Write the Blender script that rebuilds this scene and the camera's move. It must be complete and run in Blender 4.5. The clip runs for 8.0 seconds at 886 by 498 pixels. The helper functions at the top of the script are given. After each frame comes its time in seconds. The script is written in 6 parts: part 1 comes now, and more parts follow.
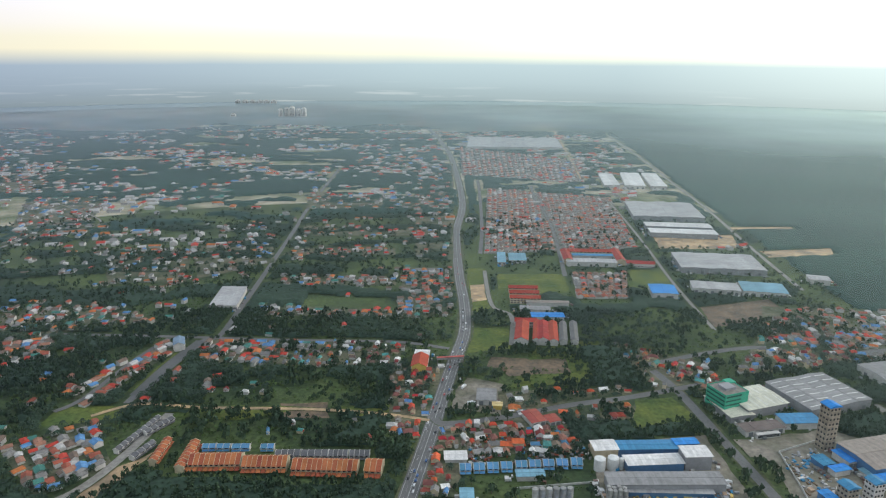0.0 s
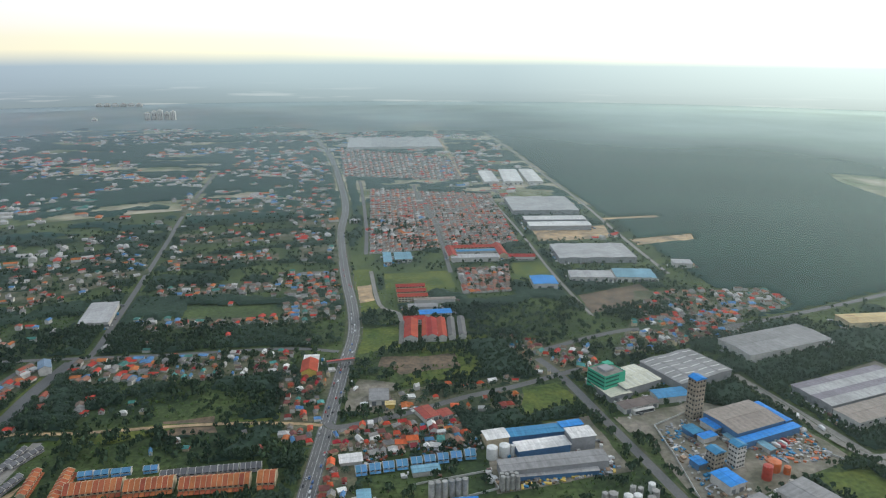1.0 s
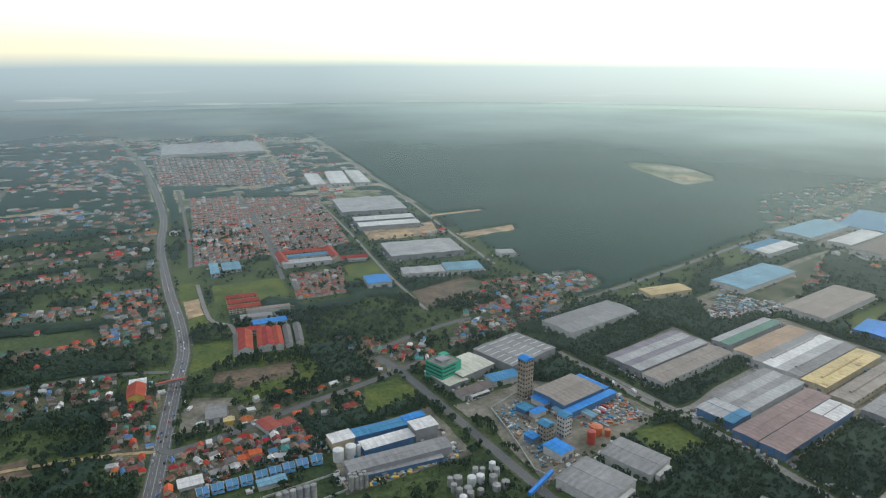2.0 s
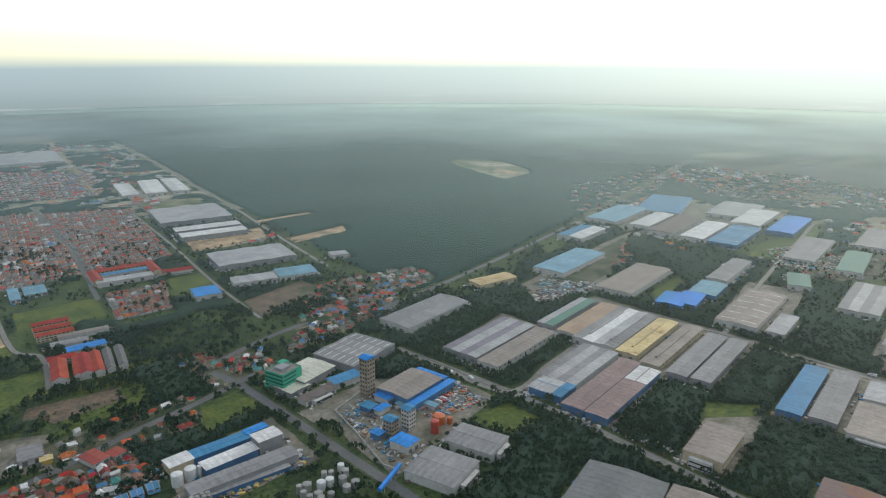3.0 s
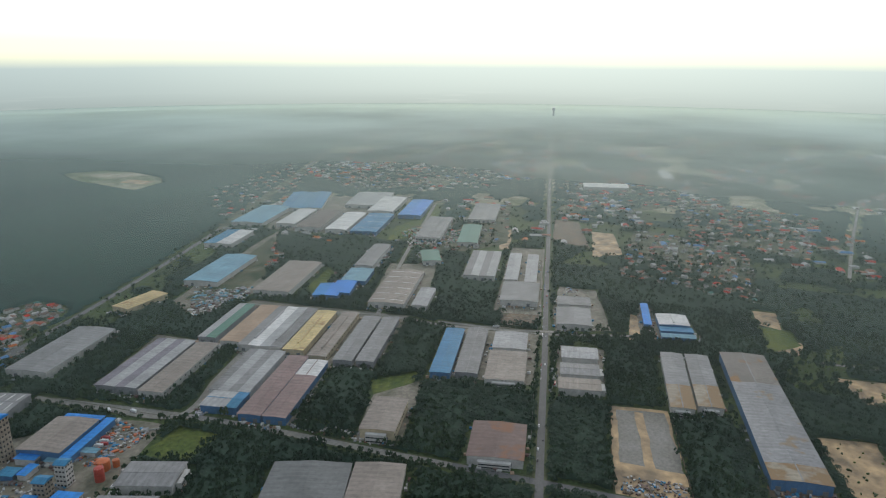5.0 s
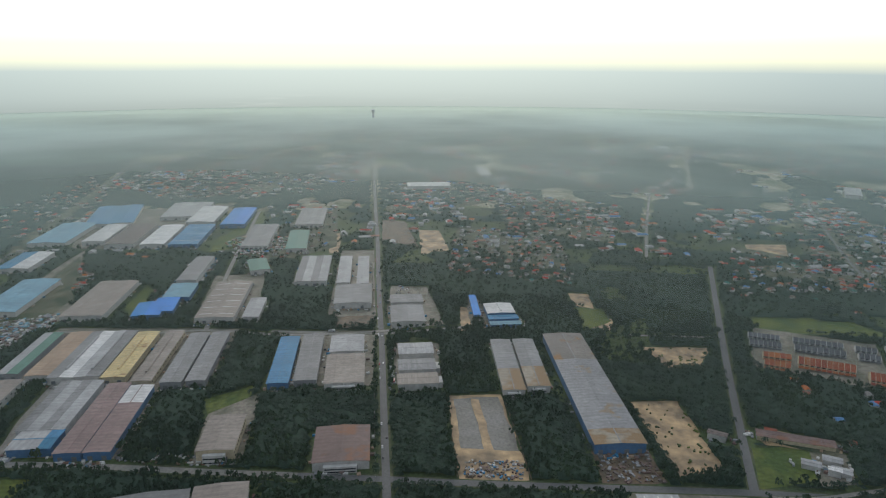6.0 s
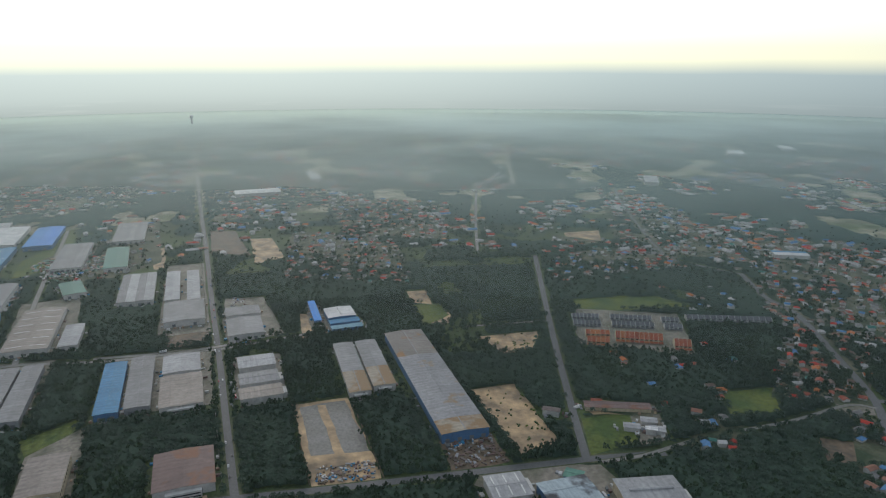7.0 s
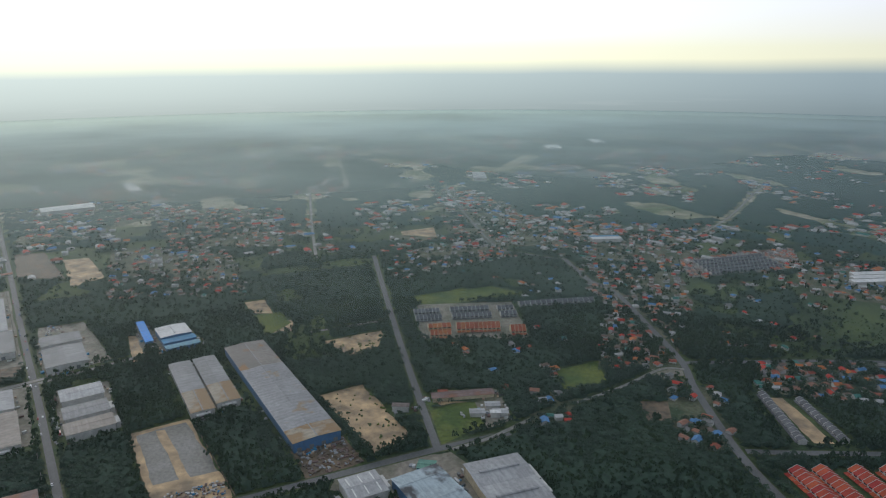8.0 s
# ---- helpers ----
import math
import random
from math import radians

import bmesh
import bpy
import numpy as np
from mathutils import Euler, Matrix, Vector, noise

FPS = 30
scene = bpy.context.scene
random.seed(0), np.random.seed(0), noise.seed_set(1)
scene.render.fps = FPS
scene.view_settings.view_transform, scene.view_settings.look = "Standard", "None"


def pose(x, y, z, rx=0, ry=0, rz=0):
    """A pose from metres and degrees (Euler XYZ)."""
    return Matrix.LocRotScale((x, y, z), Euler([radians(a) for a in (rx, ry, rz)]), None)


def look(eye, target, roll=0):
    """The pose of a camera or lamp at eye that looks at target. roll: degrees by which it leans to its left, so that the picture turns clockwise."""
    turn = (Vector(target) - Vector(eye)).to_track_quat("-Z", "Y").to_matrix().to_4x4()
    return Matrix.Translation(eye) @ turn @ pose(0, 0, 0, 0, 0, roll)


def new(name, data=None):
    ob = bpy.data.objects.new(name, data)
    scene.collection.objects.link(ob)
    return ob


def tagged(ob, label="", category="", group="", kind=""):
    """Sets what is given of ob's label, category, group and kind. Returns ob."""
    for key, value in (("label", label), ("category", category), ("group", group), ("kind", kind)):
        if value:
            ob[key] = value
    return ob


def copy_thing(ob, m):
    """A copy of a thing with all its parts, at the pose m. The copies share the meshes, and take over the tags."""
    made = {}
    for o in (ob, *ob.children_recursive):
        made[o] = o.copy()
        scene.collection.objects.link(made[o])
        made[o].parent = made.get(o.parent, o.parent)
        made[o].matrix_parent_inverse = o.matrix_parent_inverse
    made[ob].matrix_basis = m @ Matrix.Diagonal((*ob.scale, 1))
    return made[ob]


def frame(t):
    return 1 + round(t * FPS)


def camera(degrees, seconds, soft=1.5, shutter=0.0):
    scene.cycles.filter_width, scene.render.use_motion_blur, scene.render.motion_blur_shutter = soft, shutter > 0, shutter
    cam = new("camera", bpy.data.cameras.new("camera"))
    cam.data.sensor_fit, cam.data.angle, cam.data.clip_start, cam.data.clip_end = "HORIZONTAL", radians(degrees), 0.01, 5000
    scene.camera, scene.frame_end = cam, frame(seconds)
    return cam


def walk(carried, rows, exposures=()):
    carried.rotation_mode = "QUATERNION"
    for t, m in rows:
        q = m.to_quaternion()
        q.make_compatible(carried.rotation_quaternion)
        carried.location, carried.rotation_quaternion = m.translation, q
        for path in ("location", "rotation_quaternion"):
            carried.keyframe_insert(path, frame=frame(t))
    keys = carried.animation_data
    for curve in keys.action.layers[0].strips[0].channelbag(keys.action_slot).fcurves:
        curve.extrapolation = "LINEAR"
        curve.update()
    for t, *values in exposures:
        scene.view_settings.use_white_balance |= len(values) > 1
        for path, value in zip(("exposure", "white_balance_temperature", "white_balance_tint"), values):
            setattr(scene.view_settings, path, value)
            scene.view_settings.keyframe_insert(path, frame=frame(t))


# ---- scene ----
cam = camera(65.38, 8.0, 1.15)
PATH = [
    (0, (0.00, 0.00, 350.00), (-0.001, 96.139, 322.482), 0.22),
    (0.5, (0.02, -1.20, 350.59), (6.482, 94.717, 323.066), 0.23),
    (1, (0.30, -2.91, 350.54), (16.719, 91.835, 323.079), 0.15),
    (1.5, (-0.07, -6.76, 351.91), (27.997, 85.222, 324.513), 0.05),
    (3, (-6.42, -15.23, 355.45), (53.693, 59.870, 328.128), 0.07),
    (3.5, (-8.97, -15.95, 357.03), (60.204, 50.883, 329.684), 0.14),
    (4, (-12.43, -15.16, 358.75), (65.134, 41.695, 331.343), 0.21),
    (4.5, (-14.89, -15.08, 360.48), (69.305, 31.376, 333.039), 0.22),
    (6, (-23.72, -15.17, 363.43), (71.867, -3.590, 336.415), 0.21),
    (6.5, (-27.31, -15.14, 364.71), (69.015, -15.480, 337.865), 0.10),
    (7, (-31.35, -15.10, 366.14), (64.263, -27.076, 339.394), -0.02),
    (7.5, (-35.26, -14.62, 366.74), (58.258, -37.986, 340.132), -0.18),
    (8, (-38.12, -12.95, 368.22), (51.865, -47.473, 341.577), -0.36),
]
walk(cam, [(t, look(eye, target, roll)) for t, eye, target, roll in PATH],
     [(0.0, 0.46, 6080, 8.5), (1.5, 0.32, 6080, 8.5), (3.5, 0.05, 6080, 9), (4.5, -0.12, 6050, 9), (6.5, -0.38, 5940, 10), (8.0, -0.36, 5820, 10.5)])

# ---- light: veiled low sun, pale hazy sky ----
SUN_ELEVATION, SUN_HEADING = radians(28), radians(78)   # heading clockwise from +y
world = bpy.data.worlds.new("world")
scene.world = world
world.use_nodes = True
wn, wl = world.node_tree.nodes, world.node_tree.links
sky = wn.new("ShaderNodeTexSky")
sky.sky_type = "NISHITA"
sky.sun_disc = False
sky.sun_elevation, sky.sun_rotation = SUN_ELEVATION, SUN_HEADING
sky.dust_density, sky.air_density = 6.0, 1.0
veil = wn.new("ShaderNodeMix")
veil.data_type = "RGBA"
veil.inputs["Factor"].default_value = 0.65
veil.inputs["B"].default_value = (9.2, 10.0, 10.4, 1)
wl.new(sky.outputs["Color"], veil.inputs["A"])
wl.new(veil.outputs["Result"], wn["Background"].inputs["Color"])
wn["Background"].inputs["Strength"].default_value = 0.085

sun = new("sun", bpy.data.lights.new("sun", "SUN"))
sun.data.energy, sun.data.angle, sun.data.color = 0.5, radians(20), (1.0, 0.93, 0.82)
toward = Vector((math.sin(SUN_HEADING) * math.cos(SUN_ELEVATION), math.cos(SUN_HEADING) * math.cos(SUN_ELEVATION), math.sin(SUN_ELEVATION)))
sun.matrix_world = look((0, 0, 900), Vector((0, 0, 900)) - toward)


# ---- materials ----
HAZE_GLOSS = 0.35   # coat weight that imitates distance haze: it mirrors the sky at low angles


def material(name, color, rough=0.8, spread=0.25, grain=0.6, stain=0.03, metal=0.0, bump=0.0, second=None, per_object=0.0, per_island=0.0, gloss=None, coat_ior=1.2):
    """A surface with a base colour, fine grain (1/m), broad stains (1/m) and, if asked, a hue that differs from object to object."""
    m = bpy.data.materials.new(name)
    m.use_nodes = True
    n, l = m.node_tree.nodes, m.node_tree.links
    b = n["Principled BSDF"]
    b.inputs["Roughness"].default_value, b.inputs["Metallic"].default_value = rough, metal
    b.inputs["Coat Weight"].default_value, b.inputs["Coat Roughness"].default_value, b.inputs["Coat IOR"].default_value = HAZE_GLOSS if gloss is None else gloss, 0.42, coat_ior
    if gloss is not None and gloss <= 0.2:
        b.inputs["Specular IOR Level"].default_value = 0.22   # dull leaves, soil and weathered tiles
    # coat normal held upright everywhere, so the imitated haze grows at low angles
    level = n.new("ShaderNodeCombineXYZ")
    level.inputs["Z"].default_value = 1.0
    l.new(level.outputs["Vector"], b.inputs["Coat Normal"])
    where = n.new("ShaderNodeNewGeometry")
    fine, broad = n.new("ShaderNodeTexNoise"), n.new("ShaderNodeTexNoise")
    for node, scale, detail in ((fine, grain, 4), (broad, stain, 5)):
        node.inputs["Scale"].default_value, node.inputs["Detail"].default_value = scale, detail
        l.new(where.outputs["Position"], node.inputs["Vector"])
    ramp = n.new("ShaderNodeValToRGB")
    a, z = ramp.color_ramp.elements
    dark = second or [c * (1 - 1.4 * spread) for c in color]
    a.position, z.position, a.color, z.color = 0.36, 0.64, (*dark, 1), (*color, 1)
    l.new(broad.outputs["Fac"], ramp.inputs["Fac"])
    mix = n.new("ShaderNodeMix")
    mix.data_type, mix.blend_type = "RGBA", "MULTIPLY"
    mix.inputs["Factor"].default_value = 1.0
    shade = n.new("ShaderNodeMapRange")
    shade.inputs["From Min"].default_value, shade.inputs["From Max"].default_value = 0.3, 0.7
    shade.inputs["To Min"].default_value, shade.inputs["To Max"].default_value = 1 - spread, 1 + spread
    l.new(fine.outputs["Fac"], shade.inputs["Value"])
    l.new(ramp.outputs["Color"], mix.inputs["A"])
    l.new(shade.outputs["Result"], mix.inputs["B"])
    out = mix.outputs["Result"]
    if per_object or per_island:
        one = n.new("ShaderNodeObjectInfo") if per_object else where
        key = one.outputs["Random"] if per_object else where.outputs["Random Per Island"]
        hue = n.new("ShaderNodeHueSaturation")
        amount = per_object or per_island
        for field, lo, hi in (("Value", 1 - amount, 1 + amount), ("Hue", 0.5 - 0.06 * amount, 0.5 + 0.06 * amount)):
            r = n.new("ShaderNodeMapRange")
            r.inputs["To Min"].default_value, r.inputs["To Max"].default_value = lo, hi
            l.new(key, r.inputs["Value"])
            l.new(r.outputs["Result"], hue.inputs[field])
        l.new(out, hue.inputs["Color"])
        out = hue.outputs["Color"]
    l.new(out, b.inputs["Base Color"])
    if bump:
        bm_node = n.new("ShaderNodeBump")
        bm_node.inputs["Strength"].default_value, bm_node.inputs["Distance"].default_value = 0.6, bump
        l.new(fine.outputs["Fac"], bm_node.inputs["Height"])
        l.new(bm_node.outputs["Normal"], b.inputs["Normal"])
    return m


def sheeting(name, color, rust=0.0, rust_color=(0.16, 0.07, 0.03), rough=0.62):
    """Profiled metal roofing: sheet laps along and across, streaks of weather, and rust where asked."""
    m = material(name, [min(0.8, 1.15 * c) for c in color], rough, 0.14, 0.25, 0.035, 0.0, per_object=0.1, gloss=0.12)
    n, l = m.node_tree.nodes, m.node_tree.links
    b = n["Principled BSDF"]
    b.inputs["Specular IOR Level"].default_value = 0.3
    old = b.inputs["Base Color"].links[0].from_socket
    coord = n.new("ShaderNodeTexCoord")
    wave = n.new("ShaderNodeTexWave")
    wave.bands_direction = "Y"
    wave.inputs["Scale"].default_value, wave.inputs["Distortion"].default_value, wave.inputs["Detail"].default_value = 0.05, 1.5, 2
    stretch = n.new("ShaderNodeMapping")
    stretch.inputs["Scale"].default_value = (0.05, 0.6, 0.05)
    streak = n.new("ShaderNodeTexNoise")
    streak.inputs["Scale"].default_value, streak.inputs["Detail"].default_value = 1.0, 5
    l.new(coord.outputs["Object"], wave.inputs["Vector"])
    l.new(coord.outputs["Object"], stretch.inputs["Vector"])
    l.new(stretch.outputs["Vector"], streak.inputs["Vector"])
    add = n.new("ShaderNodeMath")
    add.operation = "MULTIPLY_ADD"
    add.inputs[1].default_value = 0.12
    l.new(wave.outputs["Fac"], add.inputs[0])
    l.new(streak.outputs["Fac"], add.inputs[2])
    r = n.new("ShaderNodeMapRange")
    r.inputs["From Min"].default_value, r.inputs["From Max"].default_value = 0.3, 0.8
    r.inputs["To Min"].default_value, r.inputs["To Max"].default_value = 0.78, 1.12
    l.new(add.outputs["Value"], r.inputs["Value"])
    mul = n.new("ShaderNodeMix")
    mul.data_type, mul.blend_type = "RGBA", "MULTIPLY"
    mul.inputs["Factor"].default_value = 1.0
    l.new(old, mul.inputs["A"])
    l.new(r.outputs["Result"], mul.inputs["B"])
    out = mul.outputs["Result"]
    if rust:
        spots = n.new("ShaderNodeTexNoise")
        spots.inputs["Scale"].default_value, spots.inputs["Detail"].default_value = 0.045, 6
        l.new(coord.outputs["Object"], spots.inputs["Vector"])
        where = n.new("ShaderNodeMapRange")
        where.inputs["From Min"].default_value, where.inputs["From Max"].default_value = 0.72 - 0.3 * rust, 0.82 - 0.3 * rust
        l.new(spots.outputs["Fac"], where.inputs["Value"])
        over = n.new("ShaderNodeMix")
        over.data_type = "RGBA"
        over.inputs["B"].default_value = (*rust_color, 1)
        l.new(where.outputs["Result"], over.inputs["Factor"])
        l.new(out, over.inputs["A"])
        out = over.outputs["Result"]
    l.new(out, b.inputs["Base Color"])
    return m


GREY = sheeting("grey_roof_sheeting", (0.225, 0.22, 0.22))
LIGHT = sheeting("pale_roof_sheeting", (0.35, 0.345, 0.345))
WHITE = sheeting("white_roof_sheeting", (0.60, 0.585, 0.57))
DARK = sheeting("dark_grey_roof_sheeting", (0.14, 0.145, 0.145))
PLUM = sheeting("purple_grey_roof_sheeting", (0.20, 0.18, 0.21))
BEIGE = sheeting("beige_grey_roof_sheeting", (0.26, 0.22, 0.19))
TAN = sheeting("tan_roof_sheeting", (0.36, 0.25, 0.17))
YELLOW = sheeting("yellow_roof_sheeting", (0.55, 0.42, 0.20), 0.35, (0.30, 0.17, 0.07))
PINK = sheeting("pinkish_brown_roof_sheeting", (0.24, 0.165, 0.155))
BLUE = sheeting("blue_roof_sheeting", (0.045, 0.20, 0.36))
BRIGHT = sheeting("bright_blue_roof_sheeting", (0.03, 0.22, 0.60))
PALEBLUE = sheeting("light_blue_roof_sheeting", (0.15, 0.30, 0.38))
BROWN = sheeting("dark_brown_roof_sheeting", (0.13, 0.10, 0.09))
RUSTY = sheeting("rusted_roof_sheeting", (0.15, 0.095, 0.085), 0.55, (0.20, 0.085, 0.045))
STAINED = sheeting("rust_stained_grey_roof_sheeting", (0.25, 0.245, 0.25), 0.32, (0.26, 0.18, 0.10))
RUSTEND = sheeting("rust_streaked_roof_sheeting", (0.30, 0.25, 0.19), 0.9, (0.24, 0.15, 0.07))
BROWNED = sheeting("brown_stained_roof_sheeting", (0.20, 0.175, 0.155), 0.45, (0.24, 0.13, 0.05))
SOOTY = sheeting("sooty_pale_blue_roof_sheeting", (0.33, 0.385, 0.41), 0.55, (0.06, 0.06, 0.065))
CREAMROOF = sheeting("cream_roof_sheeting", (0.55, 0.54, 0.44))
GREENROOF = sheeting("green_roof_sheeting", (0.10, 0.22, 0.17))
SKYLIGHT = material("translucent_roof_sheet", (0.62, 0.62, 0.58), 0.35, 0.1)
WALL = material("dirty_white_render", (0.55, 0.53, 0.50), 0.85, 0.12, 0.3, 0.1)
WALLGREY = material("grey_cladding", (0.28, 0.28, 0.29), 0.6, 0.12, 0.3, 0.1)
WALLBLUE = material("blue_cladding", (0.07, 0.17, 0.33), 0.5, 0.12, 0.3, 0.1)
WALLCREAM = material("cream_render", (0.55, 0.46, 0.31), 0.85, 0.15, 0.3, 0.1)
SHUTTER = material("grey_roller_shutter", (0.16, 0.17, 0.18), 0.5, 0.15, 1.0)
GLASS = material("dark_window_glass", (0.03, 0.035, 0.04), 0.12, 0.1)
METAL = material("galvanised_steel", (0.45, 0.45, 0.46), 0.4, 0.12, 0.5, 0.1, 0.6)
ASPHALT = material("worn_grey_asphalt", (0.135, 0.132, 0.13), 0.85, 0.15, 0.5, 0.02)
YARD = material("dusty_yard_of_concrete_and_earth", (0.235, 0.205, 0.165), 0.95, 0.3, 0.18, 0.035, second=(0.12, 0.115, 0.075))
ASPHALT_DARK = material("dark_asphalt", (0.10, 0.10, 0.10), 0.85, 0.15, 0.5, 0.02)
PAINT = material("white_road_paint", (0.55, 0.55, 0.52), 0.7, 0.2, 2.0)
CONCRETE = material("stained_concrete", (0.24, 0.225, 0.205), 0.85, 0.22, 0.3, 0.03, second=(0.19, 0.175, 0.15))
DIRT = material("pale_sandy_soil", (0.54, 0.37, 0.20), 0.95, 0.22, 0.12, 0.04, second=(0.22, 0.16, 0.10))
SOIL = material("brown_bare_soil", (0.17, 0.115, 0.07), 0.95, 0.25, 0.2, 0.05, second=(0.09, 0.07, 0.045))
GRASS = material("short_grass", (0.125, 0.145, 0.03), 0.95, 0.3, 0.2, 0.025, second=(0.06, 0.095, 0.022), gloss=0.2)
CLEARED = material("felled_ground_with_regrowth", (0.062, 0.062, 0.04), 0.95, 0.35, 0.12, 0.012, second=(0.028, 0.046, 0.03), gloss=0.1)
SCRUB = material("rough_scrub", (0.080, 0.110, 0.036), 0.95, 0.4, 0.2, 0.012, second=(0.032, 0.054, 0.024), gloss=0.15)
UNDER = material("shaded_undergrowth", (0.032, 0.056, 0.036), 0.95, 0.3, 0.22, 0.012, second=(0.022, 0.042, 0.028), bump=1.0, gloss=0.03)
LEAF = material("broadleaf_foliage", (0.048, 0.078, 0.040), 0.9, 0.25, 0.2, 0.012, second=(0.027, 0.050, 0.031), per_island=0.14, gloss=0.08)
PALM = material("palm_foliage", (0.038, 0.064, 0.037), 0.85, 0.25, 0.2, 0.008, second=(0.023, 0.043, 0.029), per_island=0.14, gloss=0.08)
CANOPY = material("distant_plantation_canopy", (0.028, 0.066, 0.050), 0.95, 0.3, 0.09, 0.004, second=(0.019, 0.048, 0.038), bump=0.8, gloss=0.05, coat_ior=1.2)
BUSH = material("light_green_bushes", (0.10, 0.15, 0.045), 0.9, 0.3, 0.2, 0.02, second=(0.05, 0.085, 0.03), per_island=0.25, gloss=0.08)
BARK = material("bark", (0.12, 0.09, 0.065), 0.95, 0.3, 2.0)

# ---- building blocks ----
def mesh_of(name, verts, faces, mats=()):
    me = bpy.data.meshes.new(name)
    me.from_pydata(verts, [], faces)
    me.update()
    for m in mats:
        me.materials.append(m)
    return me


def part(name, shape, mat, parent, label=""):
    """One mesh object under a thing or part; shape is (verts, faces)."""
    ob = new(name, mesh_of(name, *shape, (mat,)))
    ob.parent = parent
    if label:
        tagged(ob, label)
    return ob


def thing(name, m, label, category, group=""):
    ob = new(name)
    ob.empty_display_size = 2
    ob.matrix_world = m
    return tagged(ob, label, category, group)


def block(x0, y0, z0, x1, y1, z1, bevel=0.0):
    """A box; bevel cuts back the top edge all round."""
    b = bevel
    v = [(x0, y0, z0), (x1, y0, z0), (x1, y1, z0), (x0, y1, z0), (x0, y0, z1 - b), (x1, y0, z1 - b), (x1, y1, z1 - b), (x0, y1, z1 - b)]
    f = [(3, 2, 1, 0), (0, 1, 5, 4), (1, 2, 6, 5), (2, 3, 7, 6), (3, 0, 4, 7)]
    if b:
        v += [(x0 + b, y0 + b, z1), (x1 - b, y0 + b, z1), (x1 - b, y1 - b, z1), (x0 + b, y1 - b, z1)]
        f += [(4, 5, 9, 8), (5, 6, 10, 9), (6, 7, 11, 10), (7, 4, 8, 11), (8, 9, 10, 11)]
    else:
        f.append((4, 5, 6, 7))
    return v, f


def joined(*shapes):
    v, f = [], []
    for sv, sf in shapes:
        k = len(v)
        v += sv
        f += [tuple(i + k for i in face) for face in sf]
    return v, f


def slab(a, b, c, d, thick):
    """A thin plate under four corners, given counter-clockwise from above."""
    top = [a, b, c, d]
    v = top + [(x, y, z - thick) for x, y, z in top]
    return v, [(0, 1, 2, 3), (7, 6, 5, 4), (0, 4, 5, 1), (1, 5, 6, 2), (2, 6, 7, 3), (3, 7, 4, 0)]


def gabled(x0, x1, y0, y1, h, ridge):
    """Walls with a gable at both ends, ridge along y."""
    m = (x0 + x1) / 2
    v = [(x0, y0, 0), (x1, y0, 0), (x1, y1, 0), (x0, y1, 0), (x0, y0, h), (x1, y0, h), (x1, y1, h), (x0, y1, h), (m, y0, ridge), (m, y1, ridge)]
    return v, [(0, 1, 5, 8, 4), (1, 2, 6, 5), (2, 3, 7, 9, 6), (3, 0, 4, 7), (4, 8, 9, 7), (8, 5, 6, 9)]


def drum(r, z0, z1, n=18, x=0, y=0, cap=0.0):
    """An upright drum with a shallow cone or flat top and a rim."""
    ring = [(math.cos(2 * math.pi * i / n), math.sin(2 * math.pi * i / n)) for i in range(n)]
    v = [(x + r * c, y + r * s, z0) for c, s in ring] + [(x + r * c, y + r * s, z1) for c, s in ring]
    v += [(x + 0.93 * r * c, y + 0.93 * r * s, z1 + 0.05 * r) for c, s in ring] + [(x, y, z1 + cap + 0.05 * r)]
    f = [(i, (i + 1) % n, n + (i + 1) % n, n + i) for i in range(n)]
    f += [(n + i, n + (i + 1) % n, 2 * n + (i + 1) % n, 2 * n + i) for i in range(n)]
    f += [(2 * n + i, 2 * n + (i + 1) % n, 3 * n) for i in range(n)]
    return v, f


# Plan of what is taken, in cells of 4 m, so that trees and houses keep clear of roads and buildings.
CELL, LOW, SIZE = 4.0, -1600, 1200
taken = np.zeros((SIZE, SIZE), bool)


def claim(points):
    """Marks a convex outline as taken."""
    p = np.array(points, float)
    lo = np.maximum(((p.min(0) - LOW) / CELL).astype(int), 0)
    hi = np.minimum(((p.max(0) - LOW) / CELL).astype(int) + 1, SIZE - 1)
    if (hi <= lo).any():
        return
    gx, gy = np.meshgrid(np.arange(lo[0], hi[0] + 1), np.arange(lo[1], hi[1] + 1), indexing="ij")
    cx, cy = LOW + (gx + 0.5) * CELL, LOW + (gy + 0.5) * CELL
    side = []
    for (ax, ay), (bx, by) in zip(p, np.roll(p, -1, 0)):
        side.append((bx - ax) * (cy - ay) - (by - ay) * (cx - ax))
    side = np.array(side)
    inside = (side >= 0).all(0) | (side <= 0).all(0)
    taken[gx[inside], gy[inside]] = True


def is_taken(x, y):
    i, j = ((np.asarray(x) - LOW) / CELL).astype(int), ((np.asarray(y) - LOW) / CELL).astype(int)
    ok = (i >= 0) & (j >= 0) & (i < SIZE) & (j < SIZE)
    return taken[np.clip(i, 0, SIZE - 1), np.clip(j, 0, SIZE - 1)] & ok


def oblong(x, y, w, d, ang, grow=0.0):
    c, s = math.cos(radians(ang)), math.sin(radians(ang))
    return [(x + c * u - s * v, y + s * u + c * v) for u, v in ((-w / 2 - grow, -d / 2 - grow), (w / 2 + grow, -d / 2 - grow), (w / 2 + grow, d / 2 + grow), (-w / 2 - grow, d / 2 + grow))]


